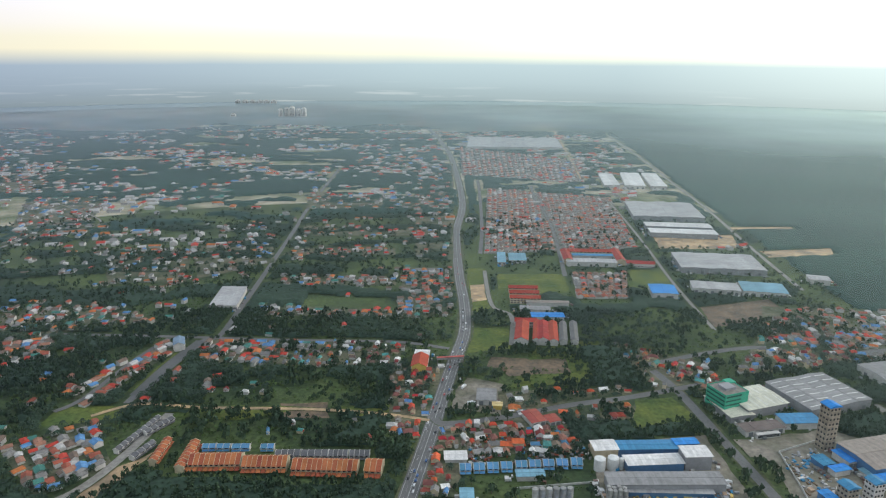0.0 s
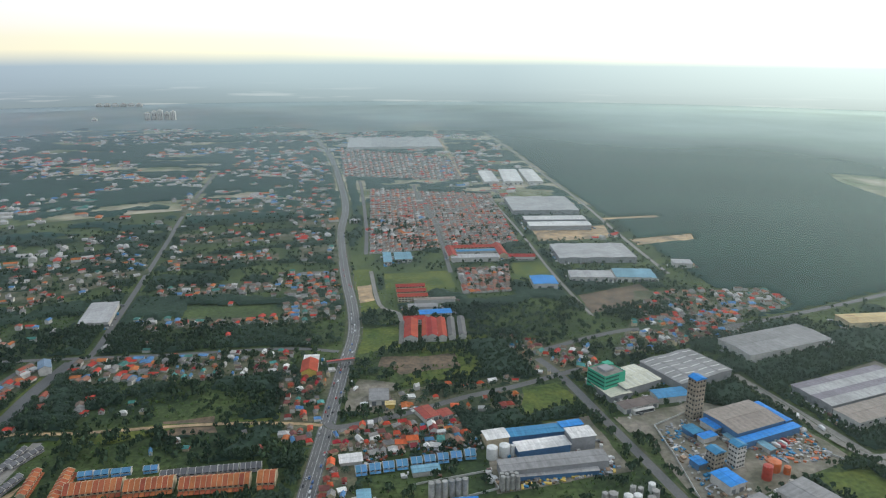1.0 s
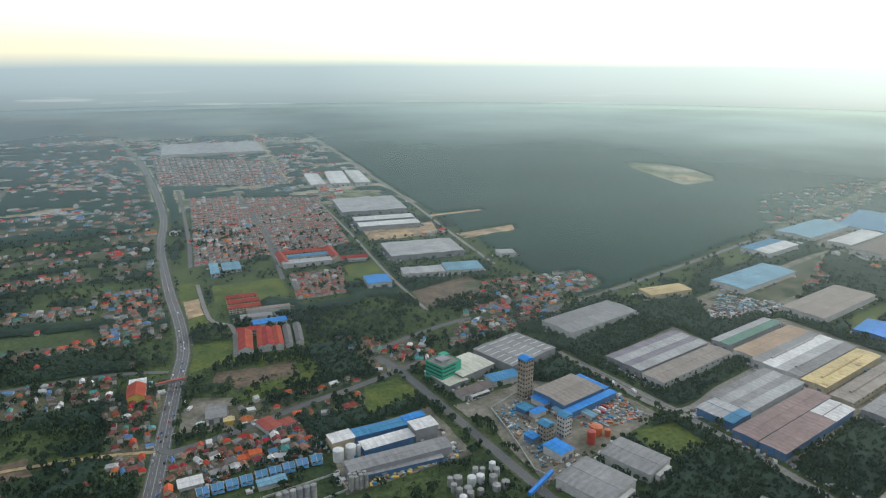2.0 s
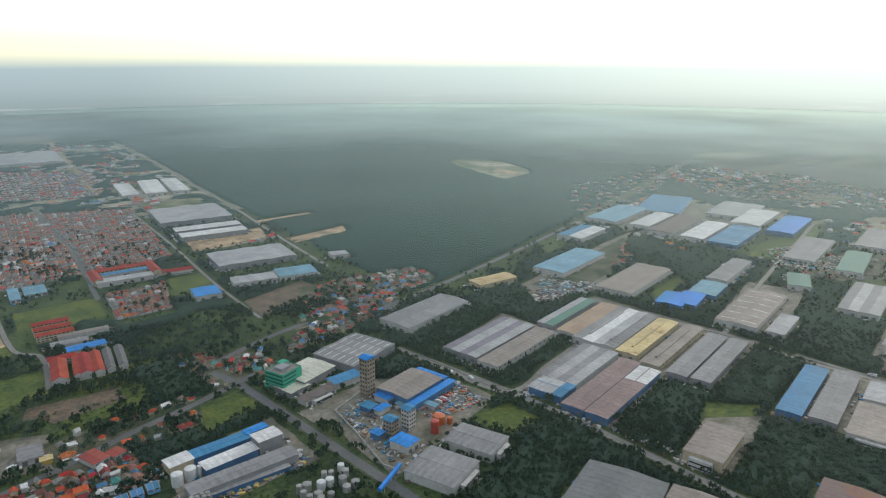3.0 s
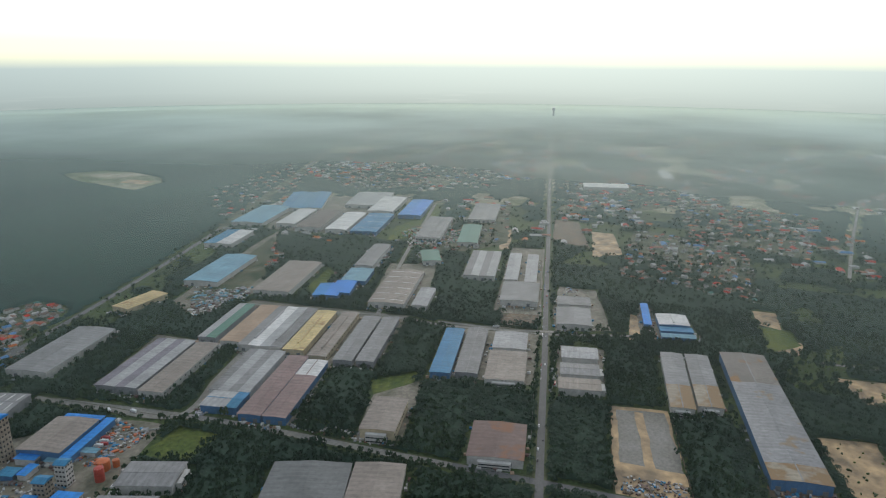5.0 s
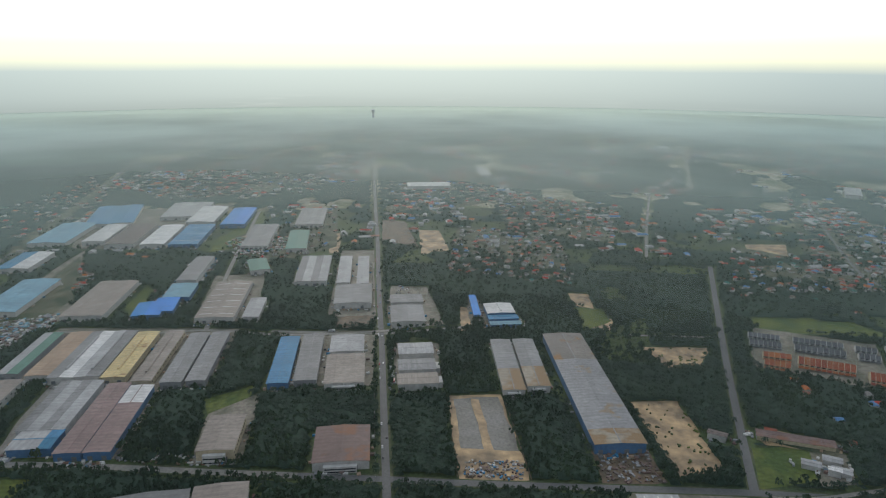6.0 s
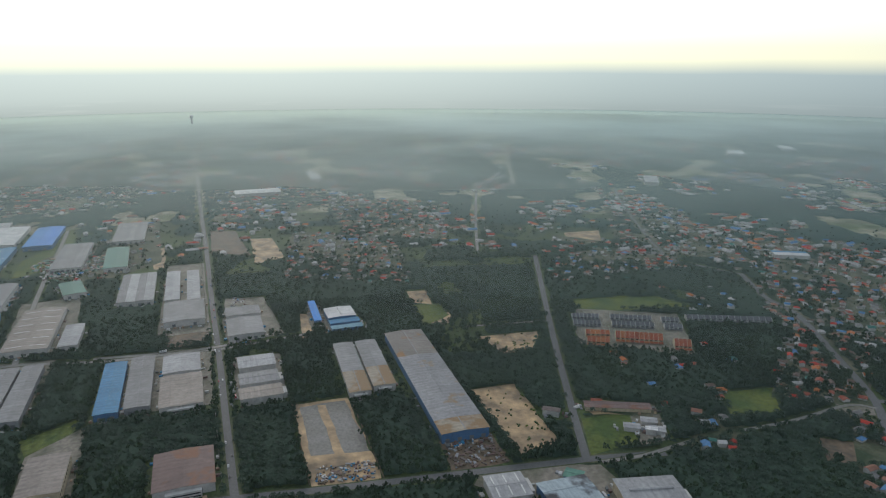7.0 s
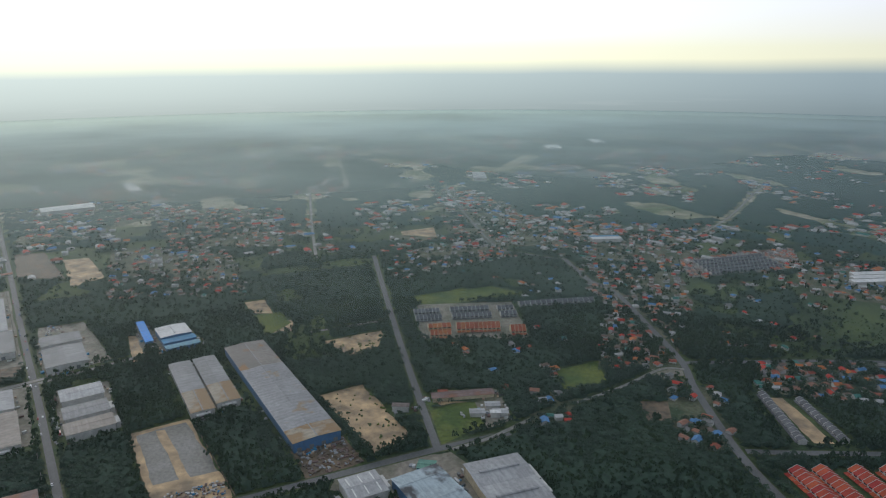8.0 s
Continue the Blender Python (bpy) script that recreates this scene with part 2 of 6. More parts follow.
def path_strip(points, width, z, steps=6):
    """A smooth ribbon with slightly uneven edges along a line of points."""
    p = [Vector((*q, 0)) for q in points]
    line = []
    for i in range(len(p) - 1):
        a, b, c, d = p[max(i - 1, 0)], p[i], p[i + 1], p[min(i + 2, len(p) - 1)]
        for k in range(steps):
            t = k / steps
            line.append(0.5 * (2 * b + (c - a) * t + (2 * a - 5 * b + 4 * c - d) * t * t + (3 * b - a - 3 * c + d) * t ** 3))
    line.append(p[-1])
    return line


def ribbon(line, width, z, edge=0.0, offset=0.0):
    v, f = [], []
    for i, q in enumerate(line):
        way = (line[min(i + 1, len(line) - 1)] - line[max(i - 1, 0)]).normalized()
        side = Vector((-way.y, way.x, 0))
        wob = edge * noise.noise((q.x * 0.03, q.y * 0.03, 0))
        for s in (1, -1):
            r = q + side * (offset + s * (width / 2 + wob))
            v.append((r.x, r.y, z))
        if i:
            k = 2 * i
            f.append((k - 2, k - 1, k + 1, k))
    return v, f


lanes = []


def road(name, points, width, mat, label, z=0.12, shoulder=0.0, marks=False, claim_extra=3.0, smooth=True):
    z += 0.45 + 0.012 * len(lanes)
    lanes.append(name)
    line = path_strip(points, width, z) if smooth else [Vector((*q, 0)) for q in points]
    ob = new(name, mesh_of(name, *ribbon(line, width, z), (mat,)))
    tagged(ob, label, "road", kind="structure")
    if shoulder:
        part("verge", ribbon(line, width + 2 * shoulder, z - 0.06, shoulder * 0.8), VERGE, ob)
    if marks:
        part("edge_line", joined(*(ribbon(line, 0.25, z + 0.03, 0, o) for o in (-width / 2 + 1.6, width / 2 - 1.6))), PAINT, ob)
        dashes = []
        fine = []
        for a, b in zip(line, line[1:]):
            n = max(1, int((b - a).length / 6))
            fine += [a.lerp(b, k / n) for k in range(n)]
        for o in (-3.3, -0.2, 0.2, 3.3):
            step = 2 if abs(o) > 1 else 1
            for a, b in list(zip(fine, fine[1:]))[::step]:
                if a.length < 1600:
                    dashes.append(ribbon([a, b], 0.18, z + 0.03, 0, o))
        part("lane_marking", joined(*dashes), PAINT, ob)
    for a, b in zip(line, line[1:]):
        w = (b - a).normalized()
        s = Vector((-w.y, w.x, 0)) * (width / 2 + claim_extra)
        claim([(a + s)[:2], (b + s)[:2], (b - s)[:2], (a - s)[:2]])
    return ob


layers = []


def field(name, points, mat, label, z=0.06, wobble=6.0, category="ground", clear=True):
    """A patch of open ground with an uneven edge; each lies a little above the one before."""
    z += 0.008 * len(layers)
    layers.append(name)
    p = [Vector((*q, 0)) for q in points]
    edge = []
    wobble = min(wobble, 3.0)
    for a, b in zip(p, p[1:] + p[:1]):
        n = max(2, int((b - a).length / 12))
        for k in range(n):
            q = a.lerp(b, k / n)
            edge.append((q.x + wobble * noise.noise((q.x * 0.05, q.y * 0.05, 3)), q.y + wobble * noise.noise((q.x * 0.05, q.y * 0.05, 9)), z))
    ob = new(name, mesh_of(name, edge, [tuple(range(len(edge)))], (mat,)))
    tagged(ob, label, category, kind="structure")
    if clear:
        claim(points)
    return ob


VERGE = material("worn_verge_of_grass_and_grit", (0.10, 0.105, 0.055), 0.95, 0.3, 0.25, 0.05, second=(0.05, 0.075, 0.03), gloss=0.2)

# ---- ground to the horizon, and the hazy distance behind it ----
REACH = 4850
ring = [(math.cos(2 * math.pi * i / 96), math.sin(2 * math.pi * i / 96)) for i in range(96)]
gv, gf = [(0, 0, 0)], []
for k, r in enumerate((300, 600, 1000, 1600, 2400, 3400, REACH)):
    gv += [(r * c, r * s, 0) for c, s in ring]
    for i in range(96):
        j = (i + 1) % 96
        if k == 0:
            gf.append((0, 1 + i, 1 + j))
        else:
            a = 1 + 96 * (k - 1)
            gf.append((a + i, a + 96 + i, a + 96 + j, a + j))
ground = new("ground", mesh_of("ground", gv, gf, (SCRUB,)))
tagged(ground, "flat green land with scrub, trees and scattered clearings to the horizon", "ground", kind="structure")


FARLAND = material("dusty_fields_and_village_ground", (0.42, 0.37, 0.28), 0.95, 0.3, 0.03, 0.007, second=(0.11, 0.14, 0.065), gloss=0.0)
fv = [(r * c, r * s, 0.35) for r in (1650, 2400, 3400, REACH - 30) for c, s in ring]
ff = [(96 * k + i, 96 * (k + 1) + i, 96 * (k + 1) + (i + 1) % 96, 96 * k + (i + 1) % 96) for k in range(3) for i in range(96)]
tagged(new("ground_far", mesh_of("ground_far", fv, ff, (FARLAND,))), "pale dusty fields and village ground between far groves", "ground", kind="structure")


def haze_tools(m):
    """Small helpers to chain nodes in the material m."""
    n, l = m.node_tree.nodes, m.node_tree.links

    def put(socket, v):
        if isinstance(v, (tuple, float, int)):
            socket.default_value = v
        else:
            l.new(v, socket)

    def calc(kind, a, b=0.0, c=0.0):
        node = n.new("ShaderNodeMath")
        node.operation = kind
        for socket, v in zip(node.inputs, (a, b, c)):
            put(socket, v)
        return node.outputs["Value"]

    def texture(where, scale, detail=4.0):
        flat, tex = n.new("ShaderNodeMapping"), n.new("ShaderNodeTexNoise")
        flat.inputs["Scale"].default_value = scale
        tex.inputs["Scale"].default_value, tex.inputs["Detail"].default_value = 1.0, detail
        l.new(where, flat.inputs["Vector"])
        l.new(flat.outputs["Vector"], tex.inputs["Vector"])
        return tex.outputs["Fac"]

    def spread(value, a, b, c=0.0, d=1.0):
        r = n.new("ShaderNodeMapRange")
        for key, v in zip(("From Min", "From Max", "To Min", "To Max"), (a, b, c, d)):
            r.inputs[key].default_value = v
        l.new(value, r.inputs["Value"])
        return r.outputs["Result"]

    def blend(fac, a, b, kind="MIX"):
        mix = n.new("ShaderNodeMix")
        mix.data_type, mix.blend_type = "RGBA", kind
        for key, v in (("Factor", fac), ("A", a), ("B", b)):
            put(mix.inputs[key], v)
        return mix.outputs["Result"]

    def ramp(value, stops):
        node = n.new("ShaderNodeValToRGB")
        e = node.color_ramp.elements
        e[0].color, e[1].color = (*stops[0][1], 1), (*stops[-1][1], 1)
        for pos, col in stops[1:-1]:
            e.new(pos).color = (*col, 1)
        l.new(value, node.inputs["Fac"])
        return node.outputs["Color"]

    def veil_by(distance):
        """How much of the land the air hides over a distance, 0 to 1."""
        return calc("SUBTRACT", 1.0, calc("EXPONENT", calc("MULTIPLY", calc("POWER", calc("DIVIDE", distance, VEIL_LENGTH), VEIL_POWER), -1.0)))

    return put, calc, texture, spread, blend, ramp, veil_by


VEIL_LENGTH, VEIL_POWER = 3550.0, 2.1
EYE = 350.0


def haze_material():
    """Distance, haze and sky painted as a glow: land that flattens towards the horizon and fades into the bright air,
    brighter and warmer under the sun.
    """
    m = bpy.data.materials.new("hazy_distance")
    m.use_nodes = True
    n, l = m.node_tree.nodes, m.node_tree.links
    n.remove(n["Principled BSDF"])
    put, calc, texture, spread, blend, ramp, veil_by = haze_tools(m)
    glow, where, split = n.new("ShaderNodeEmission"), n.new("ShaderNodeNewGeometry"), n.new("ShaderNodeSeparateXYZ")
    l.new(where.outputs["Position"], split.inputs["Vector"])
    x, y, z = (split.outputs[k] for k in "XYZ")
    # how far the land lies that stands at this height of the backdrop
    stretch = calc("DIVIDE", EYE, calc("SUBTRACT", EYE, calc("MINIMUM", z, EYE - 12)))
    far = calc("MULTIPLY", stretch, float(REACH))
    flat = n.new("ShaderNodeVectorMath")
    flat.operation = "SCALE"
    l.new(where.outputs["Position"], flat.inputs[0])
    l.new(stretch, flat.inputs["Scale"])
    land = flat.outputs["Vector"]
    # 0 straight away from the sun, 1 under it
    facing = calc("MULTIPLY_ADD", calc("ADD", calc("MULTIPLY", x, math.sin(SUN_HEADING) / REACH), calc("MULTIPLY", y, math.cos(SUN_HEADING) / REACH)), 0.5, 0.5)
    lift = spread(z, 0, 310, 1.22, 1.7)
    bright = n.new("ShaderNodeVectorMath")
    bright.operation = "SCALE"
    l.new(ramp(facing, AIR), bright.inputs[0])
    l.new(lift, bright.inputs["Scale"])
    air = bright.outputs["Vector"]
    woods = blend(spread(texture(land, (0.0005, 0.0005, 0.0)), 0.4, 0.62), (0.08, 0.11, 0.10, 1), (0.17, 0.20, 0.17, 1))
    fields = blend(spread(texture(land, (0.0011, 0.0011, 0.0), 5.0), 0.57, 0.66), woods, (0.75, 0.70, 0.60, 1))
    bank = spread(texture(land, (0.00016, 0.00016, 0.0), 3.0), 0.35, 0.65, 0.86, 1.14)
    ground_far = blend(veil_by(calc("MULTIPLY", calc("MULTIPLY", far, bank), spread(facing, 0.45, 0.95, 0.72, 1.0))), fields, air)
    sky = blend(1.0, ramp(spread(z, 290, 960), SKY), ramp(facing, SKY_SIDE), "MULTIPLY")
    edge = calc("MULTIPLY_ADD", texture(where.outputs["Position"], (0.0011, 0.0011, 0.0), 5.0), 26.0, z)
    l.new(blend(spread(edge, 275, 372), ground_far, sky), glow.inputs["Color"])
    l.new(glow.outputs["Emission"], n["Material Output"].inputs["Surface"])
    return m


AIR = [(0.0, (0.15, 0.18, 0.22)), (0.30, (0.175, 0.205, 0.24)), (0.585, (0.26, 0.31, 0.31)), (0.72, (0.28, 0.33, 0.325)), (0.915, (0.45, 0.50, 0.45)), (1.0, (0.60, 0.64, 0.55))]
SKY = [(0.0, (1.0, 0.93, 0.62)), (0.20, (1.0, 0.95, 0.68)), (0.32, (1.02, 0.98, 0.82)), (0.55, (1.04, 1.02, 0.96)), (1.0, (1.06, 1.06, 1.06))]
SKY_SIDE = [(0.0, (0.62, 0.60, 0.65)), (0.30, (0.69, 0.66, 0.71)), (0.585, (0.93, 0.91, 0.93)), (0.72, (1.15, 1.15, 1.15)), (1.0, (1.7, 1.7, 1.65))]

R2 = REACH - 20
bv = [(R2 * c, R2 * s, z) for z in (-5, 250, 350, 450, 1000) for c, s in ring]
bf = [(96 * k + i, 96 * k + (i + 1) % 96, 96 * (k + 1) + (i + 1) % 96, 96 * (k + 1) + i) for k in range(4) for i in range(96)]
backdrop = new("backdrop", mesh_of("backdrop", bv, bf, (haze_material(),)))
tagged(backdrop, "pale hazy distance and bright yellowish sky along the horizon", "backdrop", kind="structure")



def haze_sheet_material():
    """Haze imitated by a see-through sheet: faint over the town, denser and patchy with distance."""
    m = bpy.data.materials.new("ground_mist")
    m.use_nodes = True
    n, l = m.node_tree.nodes, m.node_tree.links
    put, calc, texture, spread, blend, ramp, veil_by = haze_tools(m)
    b = n["Principled BSDF"]
    b.inputs["Roughness"].default_value, b.inputs["IOR"].default_value = 0.6, 1.08
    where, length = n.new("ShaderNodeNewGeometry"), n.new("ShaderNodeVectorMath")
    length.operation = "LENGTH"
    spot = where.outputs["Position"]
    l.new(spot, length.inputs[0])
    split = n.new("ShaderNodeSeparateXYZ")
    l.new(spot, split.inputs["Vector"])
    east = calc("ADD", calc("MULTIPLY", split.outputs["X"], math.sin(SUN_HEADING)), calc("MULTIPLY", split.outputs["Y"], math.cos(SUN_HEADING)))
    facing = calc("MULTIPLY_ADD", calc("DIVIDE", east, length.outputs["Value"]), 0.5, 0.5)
    # colour painted darker towards the rim, to offset light from the glowing backdrop
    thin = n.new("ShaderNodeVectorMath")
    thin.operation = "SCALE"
    l.new(ramp(facing, HAZE_SIDE), thin.inputs[0])
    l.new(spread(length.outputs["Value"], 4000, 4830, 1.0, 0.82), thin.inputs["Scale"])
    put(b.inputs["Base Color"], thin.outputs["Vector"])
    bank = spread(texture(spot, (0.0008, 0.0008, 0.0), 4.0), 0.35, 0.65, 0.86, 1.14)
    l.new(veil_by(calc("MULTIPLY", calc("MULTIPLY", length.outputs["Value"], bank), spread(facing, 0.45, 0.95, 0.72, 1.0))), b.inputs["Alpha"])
    return m


# sun glow painted into the sheet's colour: dim and bluish westward, near white eastward
HAZE_SIDE = [(0.0, (0.29, 0.35, 0.44)), (0.30, (0.34, 0.41, 0.50)), (0.585, (0.47, 0.58, 0.60)), (0.72, (0.50, 0.61, 0.61)), (0.915, (0.76, 0.90, 0.82)), (1.0, (0.90, 0.99, 0.87))]
# sheet added above the ground in place of haze in the air
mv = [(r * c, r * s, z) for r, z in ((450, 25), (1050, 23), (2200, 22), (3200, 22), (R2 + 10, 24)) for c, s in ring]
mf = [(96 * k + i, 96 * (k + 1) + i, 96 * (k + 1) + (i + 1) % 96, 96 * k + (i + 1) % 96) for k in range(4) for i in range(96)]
mist = new("mist", mesh_of("mist", mv, mf, (haze_sheet_material(),)))
tagged(mist, "thin pale sheet standing in for haze over the distant plain", "mist", kind="structure")

# ---- roads ----
road("road", [(-42, 395), (-28, 485), (-12, 581), (11, 728), (28, 828), (31, 931), (26, 1090), (27, 1352), (46, 1622), (36, 2117), (11, 2564), (-81, 3357), (-300, 4500)],
     16, ASPHALT, "grey four-lane main road with worn white lane markings", 0.2, 3, True)
road("road", [(300, 52), (486, 95), (646, 131), (795, 164), (989, 209), (1327, 285), (1874, 411), (3304, 734), (4300, 958)],
     7.5, ASPHALT, "straight grey estate street between verges", 0.2, 3)
road("road", [(817, 322), (828, 172), (870, 51)], 7, CONCRETE, "pale concrete cross street of the estate", 0.16, 1, smooth=False)
road("road", [(497, 179), (502, 94), (505, 25), (512, -76), (522, -221), (523, -300)], 9, ASPHALT, "grey street along factory plots", 0.16, 2)
road("road", [(522, -221), (646, -242), (852, -279), (1208, -348)], 8, ASPHALT, "narrow grey lane past bare plots", 0.16, 2)
road("road", [(232, 733), (381, 785), (535, 777), (887, 870), (1255, 988), (1747, 1165), (2600, 1480)], 9, ASPHALT, "grey road along the plantation's edge", 0.16, 3)
road("road", [(240, 720), (253, 666), (265, 556), (280, 412), (292, 300)], 10, ASPHALT, "grey estate road with worn verges", 0.16, 3)
road("road", [(447, 642), (476, 473), (486, 384), (492, 268), (497, 179)], 9, CONCRETE, "pale grey estate road", 0.16, 2)

# ---- lanes, open fields and yards ----
road("road", [(-325, 639), (-315, 728), (-301, 798), (-284, 817), (-286, 928), (-290, 1057), (-301, 1347), (-313, 1585), (-321, 2109)], 8, ASPHALT, "narrow grey street between villages and groves", 0.16, 1)
road("road", [(-566, 818), (-457, 817), (-332, 811), (-187, 802), (-59, 798), (8, 778)], 7, ASPHALT, "narrow lane crossing the villages", 0.16, 1)
road("road", [(-349, 613), (-310, 638), (-243, 631), (-128, 628), (-52, 618), (-13, 607)], 5, DIRT, "pale dirt lane through the groves", 0.16, 1)
road("road", [(-390, 621), (-374, 651), (-362, 740), (-345, 806)], 6, ASPHALT, "residential lane between red-roofed houses", 0.16, 1)
road("road", [(-320, 470), (-300, 494), (-286, 540), (-273, 619)], 9, CONCRETE, "unfinished concrete street between new houses", 0.16, 1)
road("road", [(-8, 611), (1, 601), (32, 606), (78, 619), (132, 639), (194, 655), (258, 677), (282, 685)], 9, ASPHALT, "grey road from the main road past small houses", 0.18, 1)
road("road", [(550, 998), (573, 1235), (612, 1571), (636, 1893), (673, 2305), (716, 3035)], 7, CONCRETE, "pale service road along the plantation", 0.16, 1)
road("road", [(402, 1629), (385, 1313), (363, 1036), (356, 840)], 5, CONCRETE, "narrow pale lane past open fields", 0.16, 1)
road("road", [(392, 1931), (453, 2576), (521, 3379), (583, 4389)], 6, DIRT, "pale track beyond the second estate", 0.16, 1)
road("road", [(85, 789), (94, 888), (70, 932), (69, 1091)], 6, CONCRETE, "pale track beside the school", 0.16, 1)
road("road", [(67, 1191), (81, 1400), (95, 1800), (96, 1925)], 7, ASPHALT, "estate lane among terraces", 0.16, 1)
road("road", [(198, 1063), (226, 1402), (227, 1692), (238, 1843)], 7, ASPHALT, "estate lane among terraces", 0.16, 1)
road("road", [(-918, 1605), (-719, 1412), (-795, 1295), (-812, 1215)], 4, CONCRETE, "narrow lane in the village", 0.16, 1)
road("road", [(327, -466), (375, -477), (430, -496), (531, -540), (599, -576), (706, -610), (847, -651), (927, -649), (1047, -676)], 9, ASPHALT, "grey village road with worn edges", 0.16, 1)
road("road", [(594, -572), (571, -635), (542, -716), (501, -809)], 8, ASPHALT, "grey lane with village houses", 0.16, 1)
road("road", [(516, -234), (522, -279), (544, -349), (564, -456), (588, -537), (577, -563)], 5, CONCRETE, "pale lane through scrub", 0.16, 1)
road("road", [(408, -496), (390, -534), (355, -616)], 8, ASPHALT, "grey estate street", 0.16, 1)
road("road", [(1047, -676), (1110, -625), (1212, -600), (1689, -703), (1857, -752)], 6, ASPHALT, "grey lane across groves", 0.16, 1)
road("road", [(1226, -240), (1506, -284), (2017, -374)], 6, CONCRETE, "pale far lane", 0.16, 1)
road("road", [(1972, -479), (2510, -576), (2848, -629)], 6, CONCRETE, "pale far lane", 0.16, 1)
road("road", [(1091, -1017), (1210, -1219), (1493, -1607), (1943, -2256)], 6, CONCRETE, "pale far lane between trees", 0.16, 1)
road("road", [(1264, -1814), (1612, -1844), (1913, -1769), (2289, -1675), (2761, -1577), (3519, -1537), (4615, -1618), (6949, -1998)], 20, CONCRETE, "pale distant motorway cutting", 0.16, 1)
road("road", [(866, -158), (873, -279)], 5, CONCRETE, "narrow pale lane", 0.16, 1)
road("road", [(447, 642), (456, 565), (475, 471), (561, 491), (637, 510)], 8, CONCRETE, "pale concrete street between factory rows", 0.16, 1)
road("road", [(777, 611), (783, 500), (808, 411), (807, 309), (820, 230), (841, 160)], 7, CONCRETE, "pale concrete street behind the factories", 0.16, 1)
road("road", [(808, 411), (1053, 488), (1352, 569), (1526, 617)], 7, CONCRETE, "pale concrete street among workshops", 0.16, 1)
field("grass_field", [(89, 1076), (196, 1077), (193, 986), (83, 975)], GRASS, "mown green playing field beside the school", 0.06, 4)
field("grass_field", [(36, 847), (87, 847), (84, 781), (28, 764)], GRASS, "green field beside the main road", 0.06, 4)
field("grass_field", [(40, 1106), (70, 1106), (68, 920), (36, 887)], GRASS, "green verge field along the main road", 0.06, 4)
field("grass_field", [(168, 889), (282, 907), (276, 830), (155, 811)], SCRUB, "rough green pasture with pale bushes", 0.06, 4, clear=False)
field("grass_field", [(313, 1100), (374, 1101), (355, 996), (285, 1008)], GRASS, "green field beside workshops", 0.06, 4)
field("grass_field", [(-390, 591), (-390, 630), (-317, 636), (-322, 608)], GRASS, "flat green pasture among groves", 0.06, 4)
field("bare_field", [(-201, 972), (-78, 954), (-58, 908), (-200, 902)], SCRUB, "brown and green fallow field", 0.06, 4)
field("bare_field", [(368, 924), (481, 960), (481, 892), (358, 850)], SOIL, "brown ploughed field", 0.06, 4)
field("grass_field", [(192, 647), (242, 657), (255, 609), (189, 593)], GRASS, "green fallow plot beside the road", 0.06, 4)
field("sand_field", [(413, 1313), (576, 1333), (552, 1234), (402, 1225)], DIRT, "bare sandy ground between warehouses", 0.06, 4)
field("sand_field", [(581, 1216), (722, 1237), (703, 1192), (579, 1176)], DIRT, "bare sandy clearing in the plantation", 0.06, 4)
field("sand_field", [(589, 1393), (727, 1400), (721, 1376), (585, 1370)], DIRT, "pale sandy strip in the plantation", 0.06, 4)
field("sand_field", [(42, 1019), (67, 1024), (68, 955), (42, 943)], DIRT, "sandy clearing beside the main road", 0.06, 4)
field("sand_field", [(-298, 481), (-286, 524), (-272, 537), (-260, 551), (-269, 524), (-266, 481)], DIRT, "trampled earth of a building site", 0.06, 4)
field("bare_field", [(58, 756), (151, 744), (147, 722), (50, 728)], SOIL, "brown burnt scrub", 0.06, 4)
field("yard", [(15, 673), (28, 702), (66, 686), (59, 619), (10, 633)], YARD, "concrete yard of a roadside depot", 0.06, 4)
field("bare_field", [(-168, 640), (-119, 644), (-113, 610), (-156, 612)], SOIL, "brown bare yard", 0.06, 4)
field("sand_field", [(676, -135), (686, -188), (557, -204), (537, -162)], DIRT, "bare sandy ground with dark tufts", 0.06, 4)
field("sand_field", [(829, -170), (838, -258), (778, -234), (766, -195)], DIRT, "bare sandy clearing with scrub", 0.06, 4)
field("concrete_pad", [(537, 33), (543, -24), (669, 7), (659, 55)], CONCRETE, "large stained concrete pad of an unfinished factory", 0.1, 4)
field("sand_field", [(512, 35), (516, -28), (676, 4), (665, 63)], DIRT, "sandy margin around the concrete pad", 0.05, 4)
field("yard", [(573, -88), (583, -140), (527, -150), (520, -92)], SOIL, "brown scrap yard strewn with debris", 0.06, 4)
field("grass_field", [(597, -240), (605, -305), (550, -290), (527, -225)], GRASS, "green paddock beside small sheds", 0.06, 4)
field("sand_field", [(1407, 211), (1407, 166), (1245, 125), (1218, 176)], DIRT, "orange sandy building plot", 0.06, 4)
field("sand_field", [(1030, -88), (1030, -120), (964, -123), (976, -89)], DIRT, "bare sandy patch in the scrub", 0.06, 4)
field("sand_field", [(916, -114), (928, -145), (883, -145), (879, -115)], DIRT, "bare sandy patch in the scrub", 0.06, 4)
field("grass_field", [(964, -93), (964, -132), (916, -143), (873, -102)], GRASS, "olive scrub plot with thin grass", 0.06, 4)
field("sand_field", [(1375, -457), (1385, -535), (1295, -512), (1295, -437)], DIRT, "sandy rectangular plot", 0.06, 4)
field("grass_field", [(952, -331), (964, -430), (917, -469), (894, -355)], GRASS, "olive field behind the new terraces", 0.06, 4)
field("grass_field", [(406, 455), (457, 453), (461, 410), (413, 408)], GRASS, "olive grass plot between sheds", 0.06, 4)
